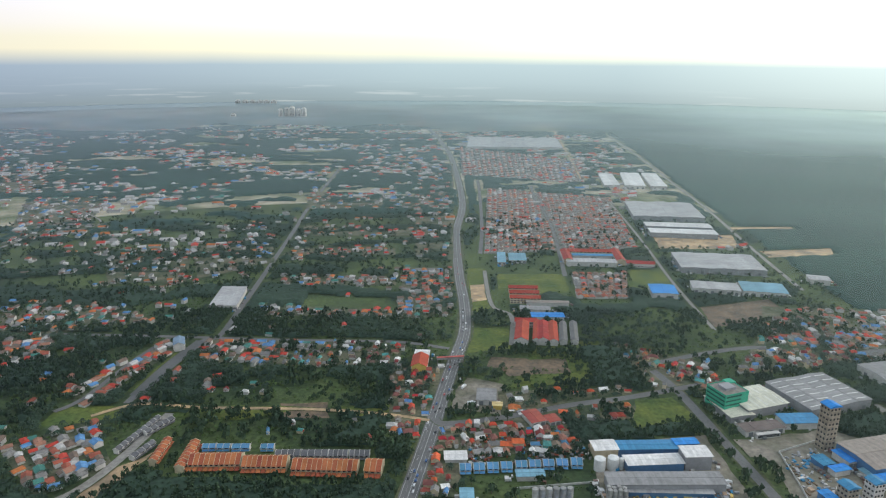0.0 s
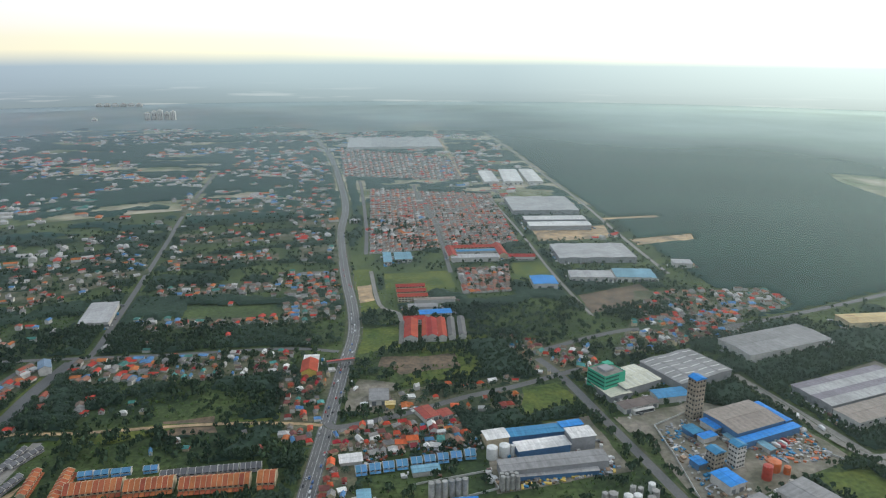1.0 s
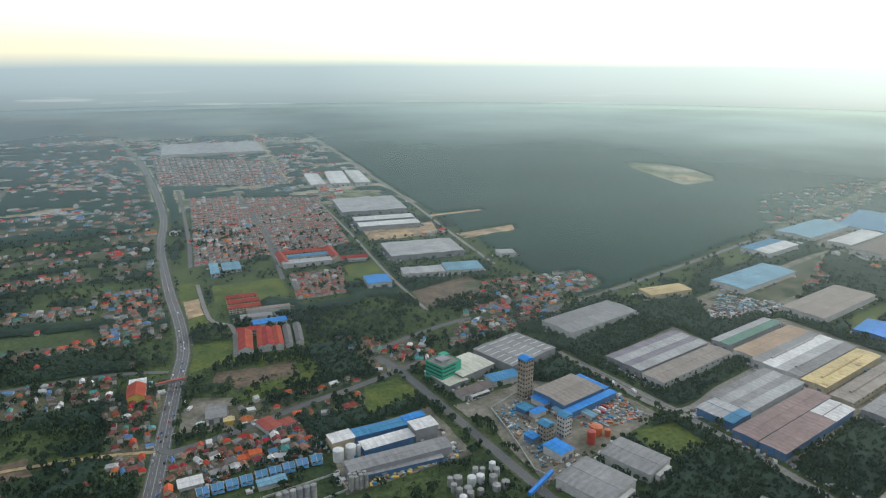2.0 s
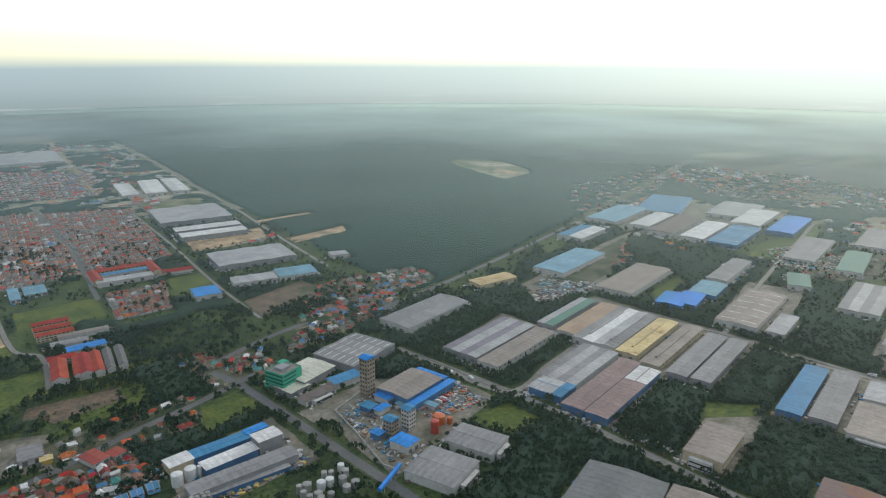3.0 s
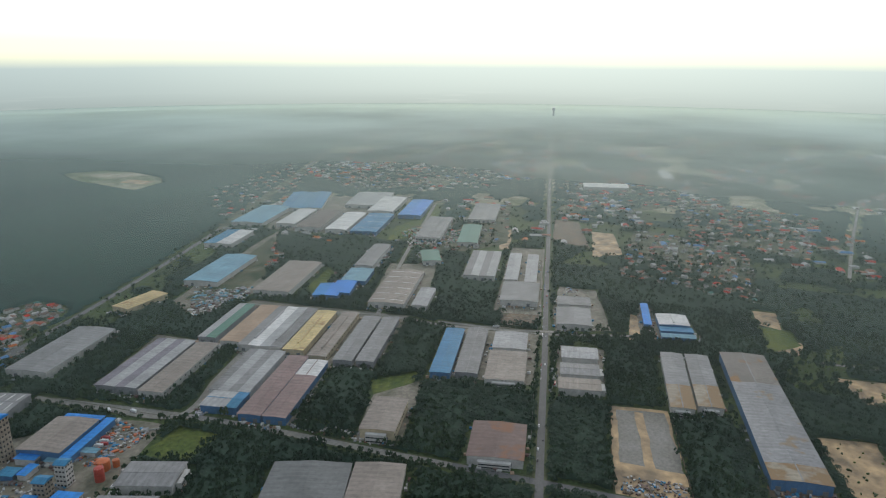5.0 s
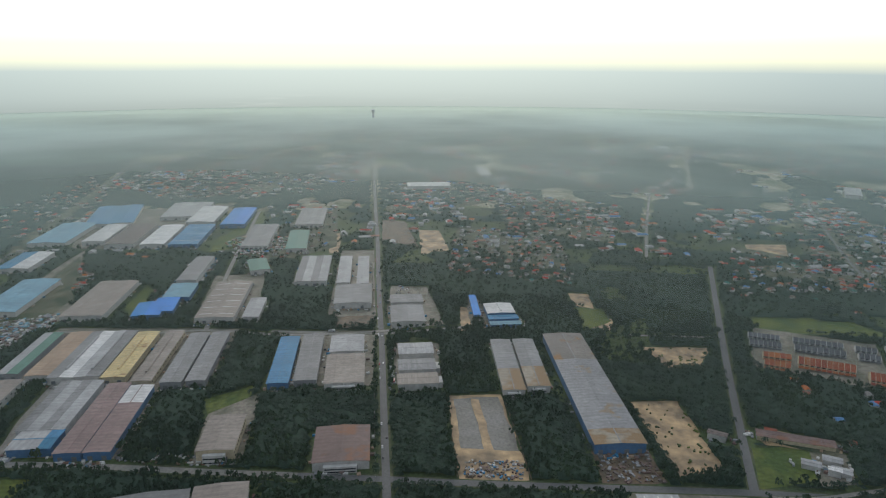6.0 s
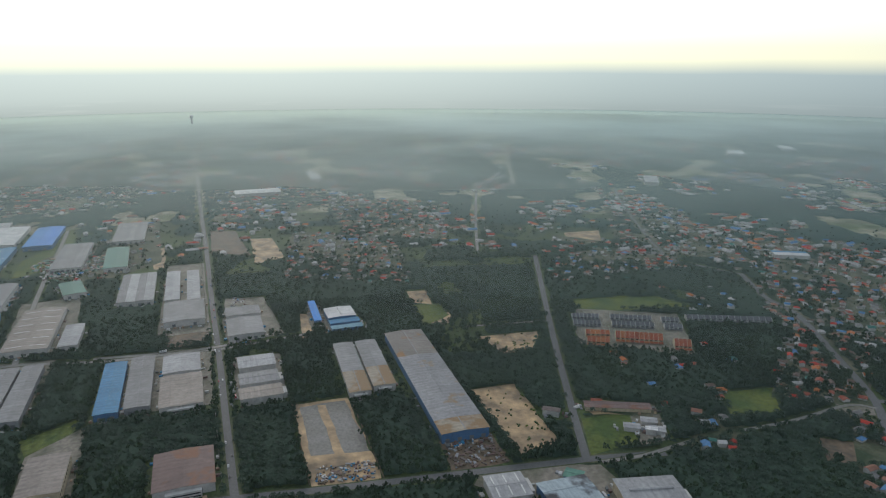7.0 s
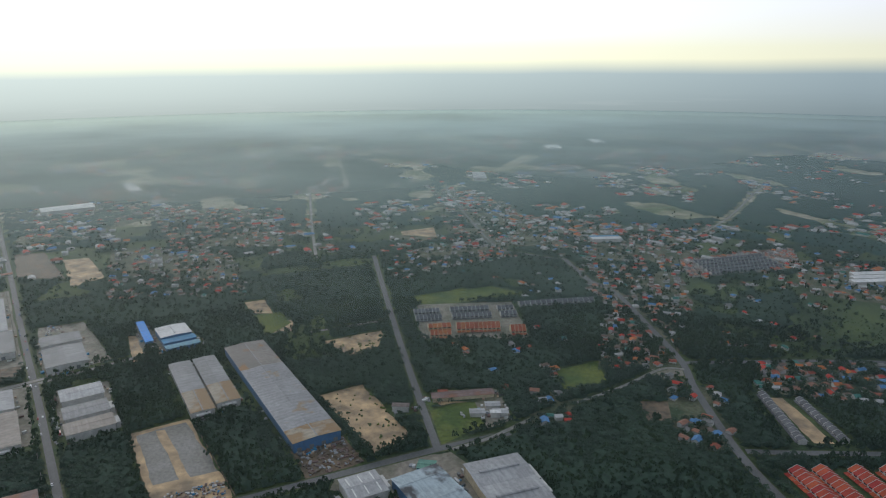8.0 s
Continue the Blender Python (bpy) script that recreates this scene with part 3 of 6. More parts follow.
field("grass_field", [(622, 324), (664, 281), (598, 274), (592, 309)], GRASS, "olive grass plot between trees", 0.06, 4)
field("grass_field", [(1289, 611), (1401, 590), (1230, 538), (1173, 578)], GRASS, "green plot among the factories", 0.06, 4)
field("grass_field", [(1481, 626), (1564, 619), (1424, 560), (1382, 571)], GRASS, "green plot among the factories", 0.06, 4)
field("grass_field", [(875, 571), (976, 591), (954, 566), (835, 534)], GRASS, "green plot beside a factory", 0.06, 4)
field("sand_field", [(1335, 398), (1356, 371), (1213, 334), (1200, 350)], DIRT, "sandy plot among workshops", 0.06, 4)
field("yard", [(877, 249), (914, 200), (861, 191), (838, 237)], SOIL, "brown bare plot by the street", 0.06, 4)
field("bare_field", [(1500, 1830), (1590, 1760), (1600, 1660), (1560, 1520), (1500, 1450), (1380, 1430), (1400, 1540), (1430, 1700)], CLEARED, "felled olive-brown stretch of the plantation", 0.06, 4)
field("sand_field", [(1452, 1560), (1500, 1575), (1512, 1490), (1462, 1470)], DIRT, "pale bare soil in the felled stretch", 0.06, 4)
field("yard", [(137, 563), (249, 583), (253, 486), (130, 473)], YARD, "worn concrete yard of a factory", 0.06, 4)
field("yard", [(289, 557), (360, 593), (380, 587), (448, 527), (457, 472), (288, 418)], YARD, "dusty concrete yard of the works", 0.06, 4)
field("yard", [(274, 574), (357, 589), (339, 555), (278, 545)], YARD, "dusty concrete yard beside the road", 0.06, 4)
field("yard", [(491, 462), (640, 494), (657, 394), (502, 351)], YARD, "concrete apron between factory sheds", 0.06, 4)
field("yard", [(643, 588), (791, 613), (820, 368), (653, 337), (639, 420)], YARD, "concrete apron between factory sheds", 0.06, 4)
field("yard", [(657, 269), (822, 289), (839, 183), (678, 150)], YARD, "concrete apron around factory sheds", 0.06, 4)
field("yard", [(493, 607), (633, 648), (642, 551), (501, 516)], YARD, "concrete apron around factory sheds", 0.06, 4)
field("yard", [(880, 262), (1223, 332), (1236, 271), (895, 192)], YARD, "concrete apron along the street", 0.06, 4)
field("yard", [(913, 182), (1027, 197), (1031, 138), (873, 92), (844, 162)], YARD, "concrete apron along the street", 0.06, 4)
field("yard", [(686, 127), (801, 148), (805, 91), (691, 73)], YARD, "concrete apron along the street", 0.06, 4)
field("yard", [(501, 281), (592, 308), (644, 270), (519, 238)], YARD, "worn yard around a beige factory", 0.06, 4)
field("yard", [(828, 441), (1041, 504), (1061, 423), (945, 387), (832, 379)], YARD, "worn concrete ground among factories", 0.06, 4)
field("yard", [(744, 723), (1057, 803), (1161, 821), (831, 630), (693, 640)], YARD, "worn concrete ground among workshops", 0.06, 4)
field("yard", [(1167, 856), (1453, 994), (1617, 718), (1195, 620)], YARD, "worn concrete ground among workshops", 0.06, 4)
field("yard", [(494, -107), (521, -123), (513, -232), (479, -241), (428, -230)], YARD, "concrete yard between street sheds", 0.06, 4)
field("sand_field", [(484, -604), (478, -616), (388, -588), (394, -568)], DIRT, "bare sandy street between unfinished houses", 0.06, 4)

field("yard", [(1030, 71), (1022, 9), (855, -18), (850, 60)], YARD, "paved brick yard around the blue and white halls", 0.06, 4, clear=False)
field("sand_field", [(946, 76), (942, 66), (856, 50), (850, 66)], DIRT, "orange earth bank beside a narrow blue shed", 0.06, 4)
field("bare_field", [(1485, 307), (1478, 253), (1275, 192), (1305, 271)], SOIL, "dark reddish ploughed field beside the street", 0.06, 4)
field("concrete_pad", [(1356, 106), (1353, 95), (1229, 73), (1233, 82)], CONCRETE, "long pale concrete slab among houses", 0.1, 2)
field("sand_field", [(545, 12), (660, 36), (659, 27), (546, 3)], DIRT, "strip of orange sand across the concrete pad", 0.3, 2)
field("sand_field", [(538, 33), (560, 38), (562, -20), (543, -24)], DIRT, "orange sand at the foot of the concrete pad", 0.3, 2)

road("road", [(-322, 655), (-315, 728), (-301, 798)], 15, ASPHALT_DARK, "wide dark asphalt street with parked cars", 0.2, 1)
field("bare_field", [(530, -461), (503, -528), (473, -504), (489, -445)], SOIL, "brown ploughed plot beside the village road", 0.06, 4)
field("grass_field", [(635, -419), (637, -481), (580, -455), (580, -398)], GRASS, "green meadow behind village houses", 0.06, 4)
field("sand_field", [(619, -251), (634, -274), (615, -329), (595, -323), (604, -255)], DIRT, "orange earth beside red-roofed huts", 0.06, 4)
field("yard", [(597, -293), (594, -326), (545, -313), (539, -281)], YARD, "pale yard of small sheds", 0.06, 4)
field("yard", [(599, -529), (593, -567), (564, -555), (571, -516)], YARD, "concrete forecourt of the village junction", 0.06, 4)
field("yard", [(789, -297), (917, -337), (874, -477), (733, -436)], YARD, "paved yard of the orange terraces", 0.06, 4)
field("grass_field", [(953, -389), (954, -480), (902, -516), (899, -415)], GRASS, "olive fallow field behind the terraces", 0.06, 4)
field("grass_field", [(-106, 635), (-54, 640), (-50, 618), (-97, 612)], GRASS, "green plot among village houses", 0.06, 4, clear=False)
field("grass_field", [(127, 810), (196, 802), (200, 701), (71, 673)], GRASS, "green clearing in the grove", 0.06, 4, clear=False)
field("bare_field", [(64, 744), (145, 752), (145, 715), (74, 703)], SOIL, "bare reddish ground in the grove", 0.06, 4, clear=False)
field("grass_field", [(-306, 616), (-210, 636), (-129, 632), (-202, 606)], GRASS, "grassy land beside the villages", 0.06, 4, clear=False)
field("grass_field", [(-332, 670), (-322, 764), (-306, 759), (-318, 657)], GRASS, "grassy bank beside the red-roofed rows", 0.06, 4, clear=False)

# ---- factories and warehouses ----
def warehouse(x, y, w, d, ang, h, roof, wall=WALL, label="grey-roofed factory shed on the estate", bays=1, skylights=0, pitch=0.055, doors=2, windows=0, vent=False, strips=None, front=-1, near_end=None, far_end=None):
    """A gabled shed, its ridges along its depth d, standing at (x, y); front: the end, -1 or 1, that has the doors."""
    if bays == 1 and w > 1.05 * d:
        w, d, ang = d, w, ang + 90
    t = thing("factory_shed", pose(x, y, 0, 0, 0, ang), label, "factory")
    bw = w / bays
    rise = bw / 2 * pitch
    for b in range(bays):
        x0 = -w / 2 + b * bw
        x1, m = x0 + bw, x0 + bw / 2
        gap = 0.05 if b else 0
        part("wall", gabled(x0 + 0.4 + gap, x1 - 0.4, -d / 2 + 0.4, d / 2 - 0.4, h, h + rise), wall, t)
        for s, e in ((x0 - (0.5 if b == 0 else 0), "a"), (x1 + (0.5 if b == bays - 1 else 0), "b")):
            drop = h + 0.25 - (0.5 * pitch if abs(s) > w / 2 else 0)
            top = h + 0.25 + rise
            main = strips[(2 * b + (s > m)) % len(strips)] if strips else roof
            cuts = [(-d / 2 - 0.6, d / 2 + 0.6, main)]
            if near_end:
                at = -d / 2 + d * near_end[0]
                cuts = [(-d / 2 - 0.6, at, near_end[1]), (at, d / 2 + 0.6, main)]
            if far_end:
                at = d / 2 - d * far_end[0]
                cuts = cuts[:-1] + [(cuts[-1][0], at, main), (at, d / 2 + 0.6, far_end[1])]
            for y0, y1, sheet in cuts:
                q = [(s, y0, drop), (m, y0, top), (m, y1, top), (s, y1, drop)]
                if s > m:
                    q = [q[1], q[0], q[3], q[2]]
                slope = part("roof_slope", slab(*q, 0.2), sheet, t)
            for k in range(skylights):
                yy = -d / 2 + d * (k + 0.5) / skylights
                lo, hi = (0.15, 0.85)
                xa, xb = m + (s - m) * lo, m + (s - m) * hi
                za, zb = top + (drop - top) * lo + 0.06, top + (drop - top) * hi + 0.06
                q2 = [(xa, yy - 0.6, za), (xb, yy - 0.6, zb), (xb, yy + 0.6, zb), (xa, yy + 0.6, za)]
                if s < m:
                    q2 = q2[::-1]
                part("skylight", slab(*q2, 0.05), SKYLIGHT, slope)
        part("ridge_cap", slab((m - 0.5, -d / 2 - 0.6, h + 0.38 + rise), (m + 0.5, -d / 2 - 0.6, h + 0.38 + rise), (m + 0.5, d / 2 + 0.6, h + 0.38 + rise), (m - 0.5, d / 2 + 0.6, h + 0.38 + rise), 0.25), (near_end or (0, main))[1] if near_end and near_end[0] > 0.6 else main, t)
        if vent:
            part("roof_vent", gabled(m - 1.4, m + 1.4, -d * 0.36, d * 0.36, h + rise + 1.3, h + rise + 1.9), roof, t)
        for k in range(doors):
            cx = x0 + bw * (k + 0.5) / doors
            y0 = front * (d / 2 - 0.4)
            part("roller_door", block(cx - 2.2, min(y0, y0 + front * 0.18), 0, cx + 2.2, max(y0, y0 + front * 0.18), min(4.8, h - 1.2)), SHUTTER, t)
    if w > 22 and wall in (WALL, WALLCREAM) and math.hypot(x, y) < 760:
        ends = -d / 2 - 5 if front < 0 else d / 2 + 0.7
        off = part("office_front", block(-w * 0.3, ends, 0, w * 0.28, ends + 4.3, h * 0.8, 0.2), WALL, t, "white rendered office front")
        for z in (1.2, h * 0.45):
            part("window_band", block(-w * 0.28, ends - 0.1 if front < 0 else ends + 4.3, z, w * 0.26, ends if front < 0 else ends + 4.4, z + 1.3), GLASS, off)
    if windows:
        for side in (-1, 1):
            for k in range(windows):
                cy = -d / 2 + d * (k + 0.5) / windows
                xs = side * (w / 2 - 0.4)
                part("window", block(min(xs, xs + side * 0.12), cy - 1.6, h * 0.55, max(xs, xs + side * 0.12), cy + 1.6, h * 0.55 + 1.5), GLASS, t)
    claim(oblong(x, y, w, d, ang, 5))
    if 400 < math.hypot(x, y) < 1500:
        yards.append((x, y, w, d, ang))
    return t


yards = []
A = -77.5
warehouse(551, 584, 50, 130, A, 9, PLUM, WALLGREY, "purple-grey shed with pale roof strips by a tree belt", 2, strips=[PLUM, LIGHT, PLUM, LIGHT])
warehouse(557, 540, 29, 132, A, 9, BEIGE, WALL, "long beige-grey shed with white office front", windows=12)
warehouse(695, 582, 24, 123, A, 9, GREENROOF, WALLGREY, "long shed with pale green-edged roof", strips=[LIGHT, GREENROOF])
warehouse(699, 547, 27, 130, A, 9, TAN, WALL, "long tan-roofed factory shed on the estate")
warehouse(704, 504, 58, 137, A, 9, LIGHT, WALL, "broad pale grey shed with white roof bands", 2, strips=[GREY, WHITE, LIGHT, GREY], vent=True)
warehouse(709, 459, 27, 135, A, 9, YELLOW, WALLCREAM, "long shed with faded yellow roof", vent=True)
warehouse(711, 424, 23, 149, A, 9, BEIGE, WALLCREAM, "long grey shed with cream office block at its end", windows=14, vent=True)
warehouse(710, 389, 24, 144, A, 9, GREY, WALLGREY, "long plain grey factory shed")
warehouse(717, 363, 22, 143, A, 9, GREY, WALLGREY, "long plain grey shed beside trees")
warehouse(578, 460, 46, 107, A, 9, GREY, WALL, "group of grey sheds with pale roof panels", 2, strips=[GREY, LIGHT])
warehouse(510, 440, 40, 34, A, 9, BLUE, WALLBLUE, "blue-fronted factory shed at the street", 1, far_end=(0.7, LIGHT))
warehouse(561, 412, 25, 142, A, 9, PINK, WALLBLUE, "long shed with pinkish brown roof")
warehouse(563, 385, 25, 135, A, 9, PINK, WALLBLUE, "long shed with pinkish brown roof and white end", far_end=(0.3, WHITE))
warehouse(541, 268, 35, 65, A, 12, BEIGE, WALLCREAM, "three-storey beige factory block with flat roof", windows=10)
warehouse(718, 268, 24, 133, A, 9, BLUE, WALLBLUE, "long blue-roofed factory shed beside trees")
warehouse(730, 240, 26, 136, A, 9, GREY, WALLGREY, "long grey shed with plain roof")
warehouse(773, 204, 42, 53, A, 9, LIGHT, WALL, "pale-roofed factory near the crossroads", 1)
warehouse(701, 188, 45, 79, A, 9, BEIGE, WALL, "beige-roofed factory along the straight street", 2)
warehouse(1084, 289, 21, 154, A, 9, LIGHT, WALL, "long pale-roofed factory shed")
warehouse(1085, 257, 19, 158, A, 9, LIGHT, WALL, "long pale-roofed shed beside the street")
warehouse(959, 243, 56, 86, A, 9, GREY, WALL, "grey-roofed factory with pale front", 1)
warehouse(1081, 343, 52, 148, A, 9, GREY, WALL, "grey factory with paler roof bands", 2, strips=[GREY, LIGHT])
warehouse(913, 429, 54, 161, A, 9, BEIGE, WALL, "broad beige-grey factory with skylights", 1, skylights=6)
warehouse(885, 372, 23, 80, A, 8, LIGHT, WALL, "small pale shed with workshop yard")
warehouse(893, 616, 59, 158, A, 9, BEIGE, WALL, "broad pale shed with white roof end", 2)
warehouse(887, 746, 58, 152, A, 9, PALEBLUE, WALL, "large light blue-roofed factory", 1)
warehouse(1057, 865, 55, 105, A, 9, BLUE, WALL, "blue-and-white roofed factory by the road", 1, strips=[BLUE, WHITE])
warehouse(1251, 926, 72, 170, A, 9, PALEBLUE, WALL, "light blue factory roof at the plantation's edge", 1)
warehouse(1262, 841, 42, 143, A, 9, WHITE, WALL, "white-roofed factory shed on the estate")
warehouse(1261, 782, 56, 165, A, 9, BROWN, WALL, "dark brown roofed factory on the estate", 1)
warehouse(1266, 718, 46, 159, A, 9, WHITE, WALL, "white-roofed factory shed on the estate")
warehouse(1276, 659, 56, 165, A, 9, BLUE, WALLBLUE, "blue-roofed factory with pale skylight rows", 2, skylights=3)
warehouse(1456, 711, 60, 163, A, 9, WHITE, WALL, "white arched factory roof", 1)
warehouse(1448, 632, 52, 170, A, 9, BRIGHT, WALLBLUE, "deep blue roofed factory on the estate", 1)
warehouse(1055, 544, 32, 139, A, 9, GREY, WALL, "grey factory shed among workshops", 1)
warehouse(1293, 521, 51, 180, A, 8, GREY, WALL, "rows of pale factory units", 3)
warehouse(1473, 469, 60, 170, A, 8, GREY, WALL, "rows of pale factory units", 3)
warehouse(542, 709, 53, 131, A, 9, GREY, WALL, "large grey warehouse with white office at its end", 1)
warehouse(376, 412, 50, 36, -69, 9, GREY, WALL, "plain grey factory hall beside trees", 1)
warehouse(323, 397, 50, 46, -69, 9, GREY, WALL, "plain grey factory hall with white office front", 1)
warehouse(412, 279, 69, 66, -70, 9, DARK, WALLGREY, "large dark grey warehouse by the street", 1)
warehouse(437, 225, 45, 58, -72, 9, BEIGE, WALL, "beige-roofed warehouse by the street", 1)
warehouse(541, 149, 52, 63, A, 9, RUSTY, WALL, "rust-brown roofed factory with white arched front", 1, windows=6)
warehouse(768, 115, 43, 33, A, 9, LIGHT, WALL, "pale-roofed workshop by the street")
warehouse(722, 106, 44, 30, A, 9, GREY, WALL, "grey-roofed workshop by the street")
warehouse(685, 99, 46, 27, A, 9, BEIGE, WALL, "pale-roofed workshop by the street")
warehouse(948, 158, 48, 35, A, 9, GREY, WALL, "pale workshop roof by the street", 2)
warehouse(887, 146, 47, 65, A, 9, GREY, WALL, "pale workshop roof by the street", 1)
warehouse(922, 17, 40, 40, A, 10, WHITE, WALLBLUE, "white-roofed hall with blue walls in a paved yard", 1, vent=True)
warehouse(893, 10, 42, 15, A, 8, BLUE, WALLBLUE, "blue stepped roof in front of a white hall", 1)
warehouse(876, 6, 43, 13, A, 6, PALEBLUE, WALLBLUE, "low light blue roof along a white hall", 1)
warehouse(740, 0, 25, 140, -81, 9, GREY, WALL, "long pale shed with rust-stained end", 1, near_end=(0.38, RUSTEND))
warehouse(749, -28, 26, 132, -81, 9, GREY, WALL, "long pale shed with rust-stained end", 1, near_end=(0.38, RUSTEND))
warehouse(702, -91, 50, 268, -80.5, 11, STAINED, WALLBLUE, "very long grey shed with rust-stained roof", 1, doors=4, near_end=(0.10, RUSTEND), far_end=(0.30, BROWNED))
warehouse(495, 1520, 150, 152, -7, 10, LIGHT, WALLGREY, "very large pale grey warehouse at the plantation", 3)
warehouse(480, 1375, 130, 36, -7, 10, WHITE, WALLGREY, "long white-roofed warehouse at the plantation", 1)
warehouse(473, 1322, 128, 36, -7, 10, WHITE, WALLGREY, "long white-roofed warehouse at the plantation", 1)
warehouse(465, 1120, 135, 90, -7, 10, LIGHT, WALLGREY, "large pale warehouse with white roof bands", 3)

# ---- offices, school and the other sheds ----
GREENWALL = material("sea_green_painted_render", (0.03, 0.36, 0.22), 0.7, 0.12, 0.3, 0.1)
GREENDARK = material("dark_green_glass_band", (0.015, 0.10, 0.07), 0.25, 0.1)
REDTILE = material("faded_red_roof_tile", (0.40, 0.065, 0.035), 0.85, 0.2, 0.8, 0.08, per_object=0.2, gloss=0.2)
REDHALL = sheeting("red_roof_sheeting", (0.30, 0.06, 0.04))
DARKROOF = material("dark_tile_roof", (0.14, 0.135, 0.13), 0.8, 0.2, 0.8, 0.1)
BLUEFLAT = material("blue_grey_tile_roof", (0.16, 0.24, 0.34), 0.7, 0.2, 0.8, 0.1)
YELLOWWALL = material("yellow_painted_render", (0.62, 0.44, 0.10), 0.8, 0.12, 0.3, 0.1)


def green_office(x, y, w, d, ang, h):
    t = thing("office_building", pose(x, y, 0, 0, 0, ang), "sea-green five-storey office block with dark window bands", "office building")
    part("wall", block(-w / 2, -d / 2, 0, w / 2, d / 2, h), GREENWALL, t)
    part("stair_block", block(-w / 2 - 2, d / 2 - 8, 0, -w / 2 + 7, d / 2 + 2, h + 1.5, 0.3), GREENWALL, t)
    part("roof", block(-w / 2 + 0.6, -d / 2 + 0.6, h, w / 2 - 0.6, d / 2 - 0.6, h + 0.2), CONCRETE, t)
    part("parapet", joined(block(-w / 2, -d / 2, h, w / 2, -d / 2 + 0.4, h + 1), block(-w / 2, d / 2 - 0.4, h, w / 2, d / 2, h + 1), block(-w / 2, -d / 2 + 0.4, h, -w / 2 + 0.4, d / 2 - 0.4, h + 1), block(w / 2 - 0.4, -d / 2 + 0.4, h, w / 2, d / 2 - 0.4, h + 1)), GREENWALL, t)
    part("plant_room", block(-w / 4, -d / 4, h + 0.2, w / 5, d / 5, h + 3, 0.2), WALLGREY, t)
    for k in range(5):
        z = 1.6 + k * h / 5
        for s in (-1, 1):
            part("window", block(-w / 2 + 1, min(s * d / 2, s * (d / 2 + 0.15)), z, w / 2 - 1, max(s * d / 2, s * (d / 2 + 0.15)), z + 1.7), GREENDARK, t)
            part("window", block(min(s * w / 2, s * (w / 2 + 0.15)), -d / 2 + 1, z, max(s * w / 2, s * (w / 2 + 0.15)), d / 2 - 9, z + 1.7), GREENDARK, t)
            part("ledge", block(-w / 2 - 0.3, min(s * d / 2, s * (d / 2 + 0.6)), z - 0.5, w / 2 + 0.3, max(s * d / 2, s * (d / 2 + 0.6)), z - 0.15), GREENWALL, t)
    claim(oblong(x, y, w, d, ang, 5))


def long_block(name, x, y, w, d, ang, h, roof, wall, label, category, storeys=2, rows=9):
    """A two- or three-storey block with a gabled roof, galleries and rows of windows."""
    if w > d:
        w, d, ang = d, w, ang + 90
    t = thing(name, pose(x, y, 0, 0, 0, ang), label, category)
    rise = w * 0.22
    part("wall", gabled(-w / 2, w / 2, -d / 2, d / 2, h, h + rise), wall, t)
    for s in (-1, 1):
        q = [(s * (w / 2 + 1), -d / 2 - 0.8, h - 0.2), (0, -d / 2 - 0.8, h + rise + 0.25), (0, d / 2 + 0.8, h + rise + 0.25), (s * (w / 2 + 1), d / 2 + 0.8, h - 0.2)]
        part("roof_slope", slab(*(q if s < 0 else [q[1], q[0], q[3], q[2]]), 0.2), roof, t)
        for k in range(storeys):
            z = h / storeys * k
            part("gallery", block(min(s * w / 2, s * (w / 2 + 0.8)), -d / 2, z + h / storeys - 0.35, max(s * w / 2, s * (w / 2 + 0.8)), d / 2, z + h / storeys - 0.1), WALL, t)
            for j in range(rows):
                cy = -d / 2 + d * (j + 0.5) / rows
                part("window", block(min(s * w / 2, s * (w / 2 + 0.1)), cy - d / rows * 0.32, z + 1, max(s * w / 2, s * (w / 2 + 0.1)), cy + d / rows * 0.32, z + 2.3), GLASS, t)
    claim(oblong(x, y, w, d, ang, 4))
    return t


def school_block(x, y, w, d, ang, h):
    if w > 30:
        for k in (-1, 0, 1):
            c, s = math.cos(radians(ang)), math.sin(radians(ang))
            long_block("school_block", x - s * k * 19, y + c * k * 22, w, 11, ang, h, REDTILE, WALLCREAM, "three-storey school block with red roof and cream galleries", "school", 3)
    else:
        long_block("school_block", x, y, w, d, ang, h, REDTILE, WALL, "school block with red gabled roof and pale walls", "school", 2)


def yellow_hall(x, y, w, d, ang, h):
    t = long_block("shop_building", x, y + 9, w, 30, ang, h, REDTILE, YELLOWWALL, "yellow-walled building with dark red roof by the main road", "building", 2, 6)
    warehouse(x + 2, y + 31, w, 14, ang, h, WHITE, WALL, "white-roofed hall behind the yellow building", 1)


def depot(x, y, w, d, ang, h):
    warehouse(x, y + 12, 20, 26, ang, h, GREY, WALL, "low grey depot roof in a concrete yard", 1, pitch=0.04)
    warehouse(x + 10, y - 6, 10, 8, ang, h - 1, YELLOW, YELLOWWALL, "small yellow kiosk beside the depot", 1, doors=1)


green_office(290, 636, 27, 29, -69.3, 22)
warehouse(320, 640, 50, 42, 18.5, 10, CREAMROOF, WALLGREY, "cream-roofed shed behind the green office block", 1, skylights=5)
warehouse(290, 629, 46, 27, -76.6, 7, CREAMROOF, WALLGREY, "pale green canopy roof under the office block", 1)
warehouse(393, 655, 77, 64, 17.5, 10, GREY, WALLGREY, "large grey factory roof with pale front band", 2, skylights=6)
warehouse(348, 603, 37, 19, 3.1, 7, BLUE, WALL, "low blue-roofed shed in the works yard", 1)
warehouse(306, 590, 42, 15, 11.0, 6, BROWN, WALL, "row of low brown sheds", 2)
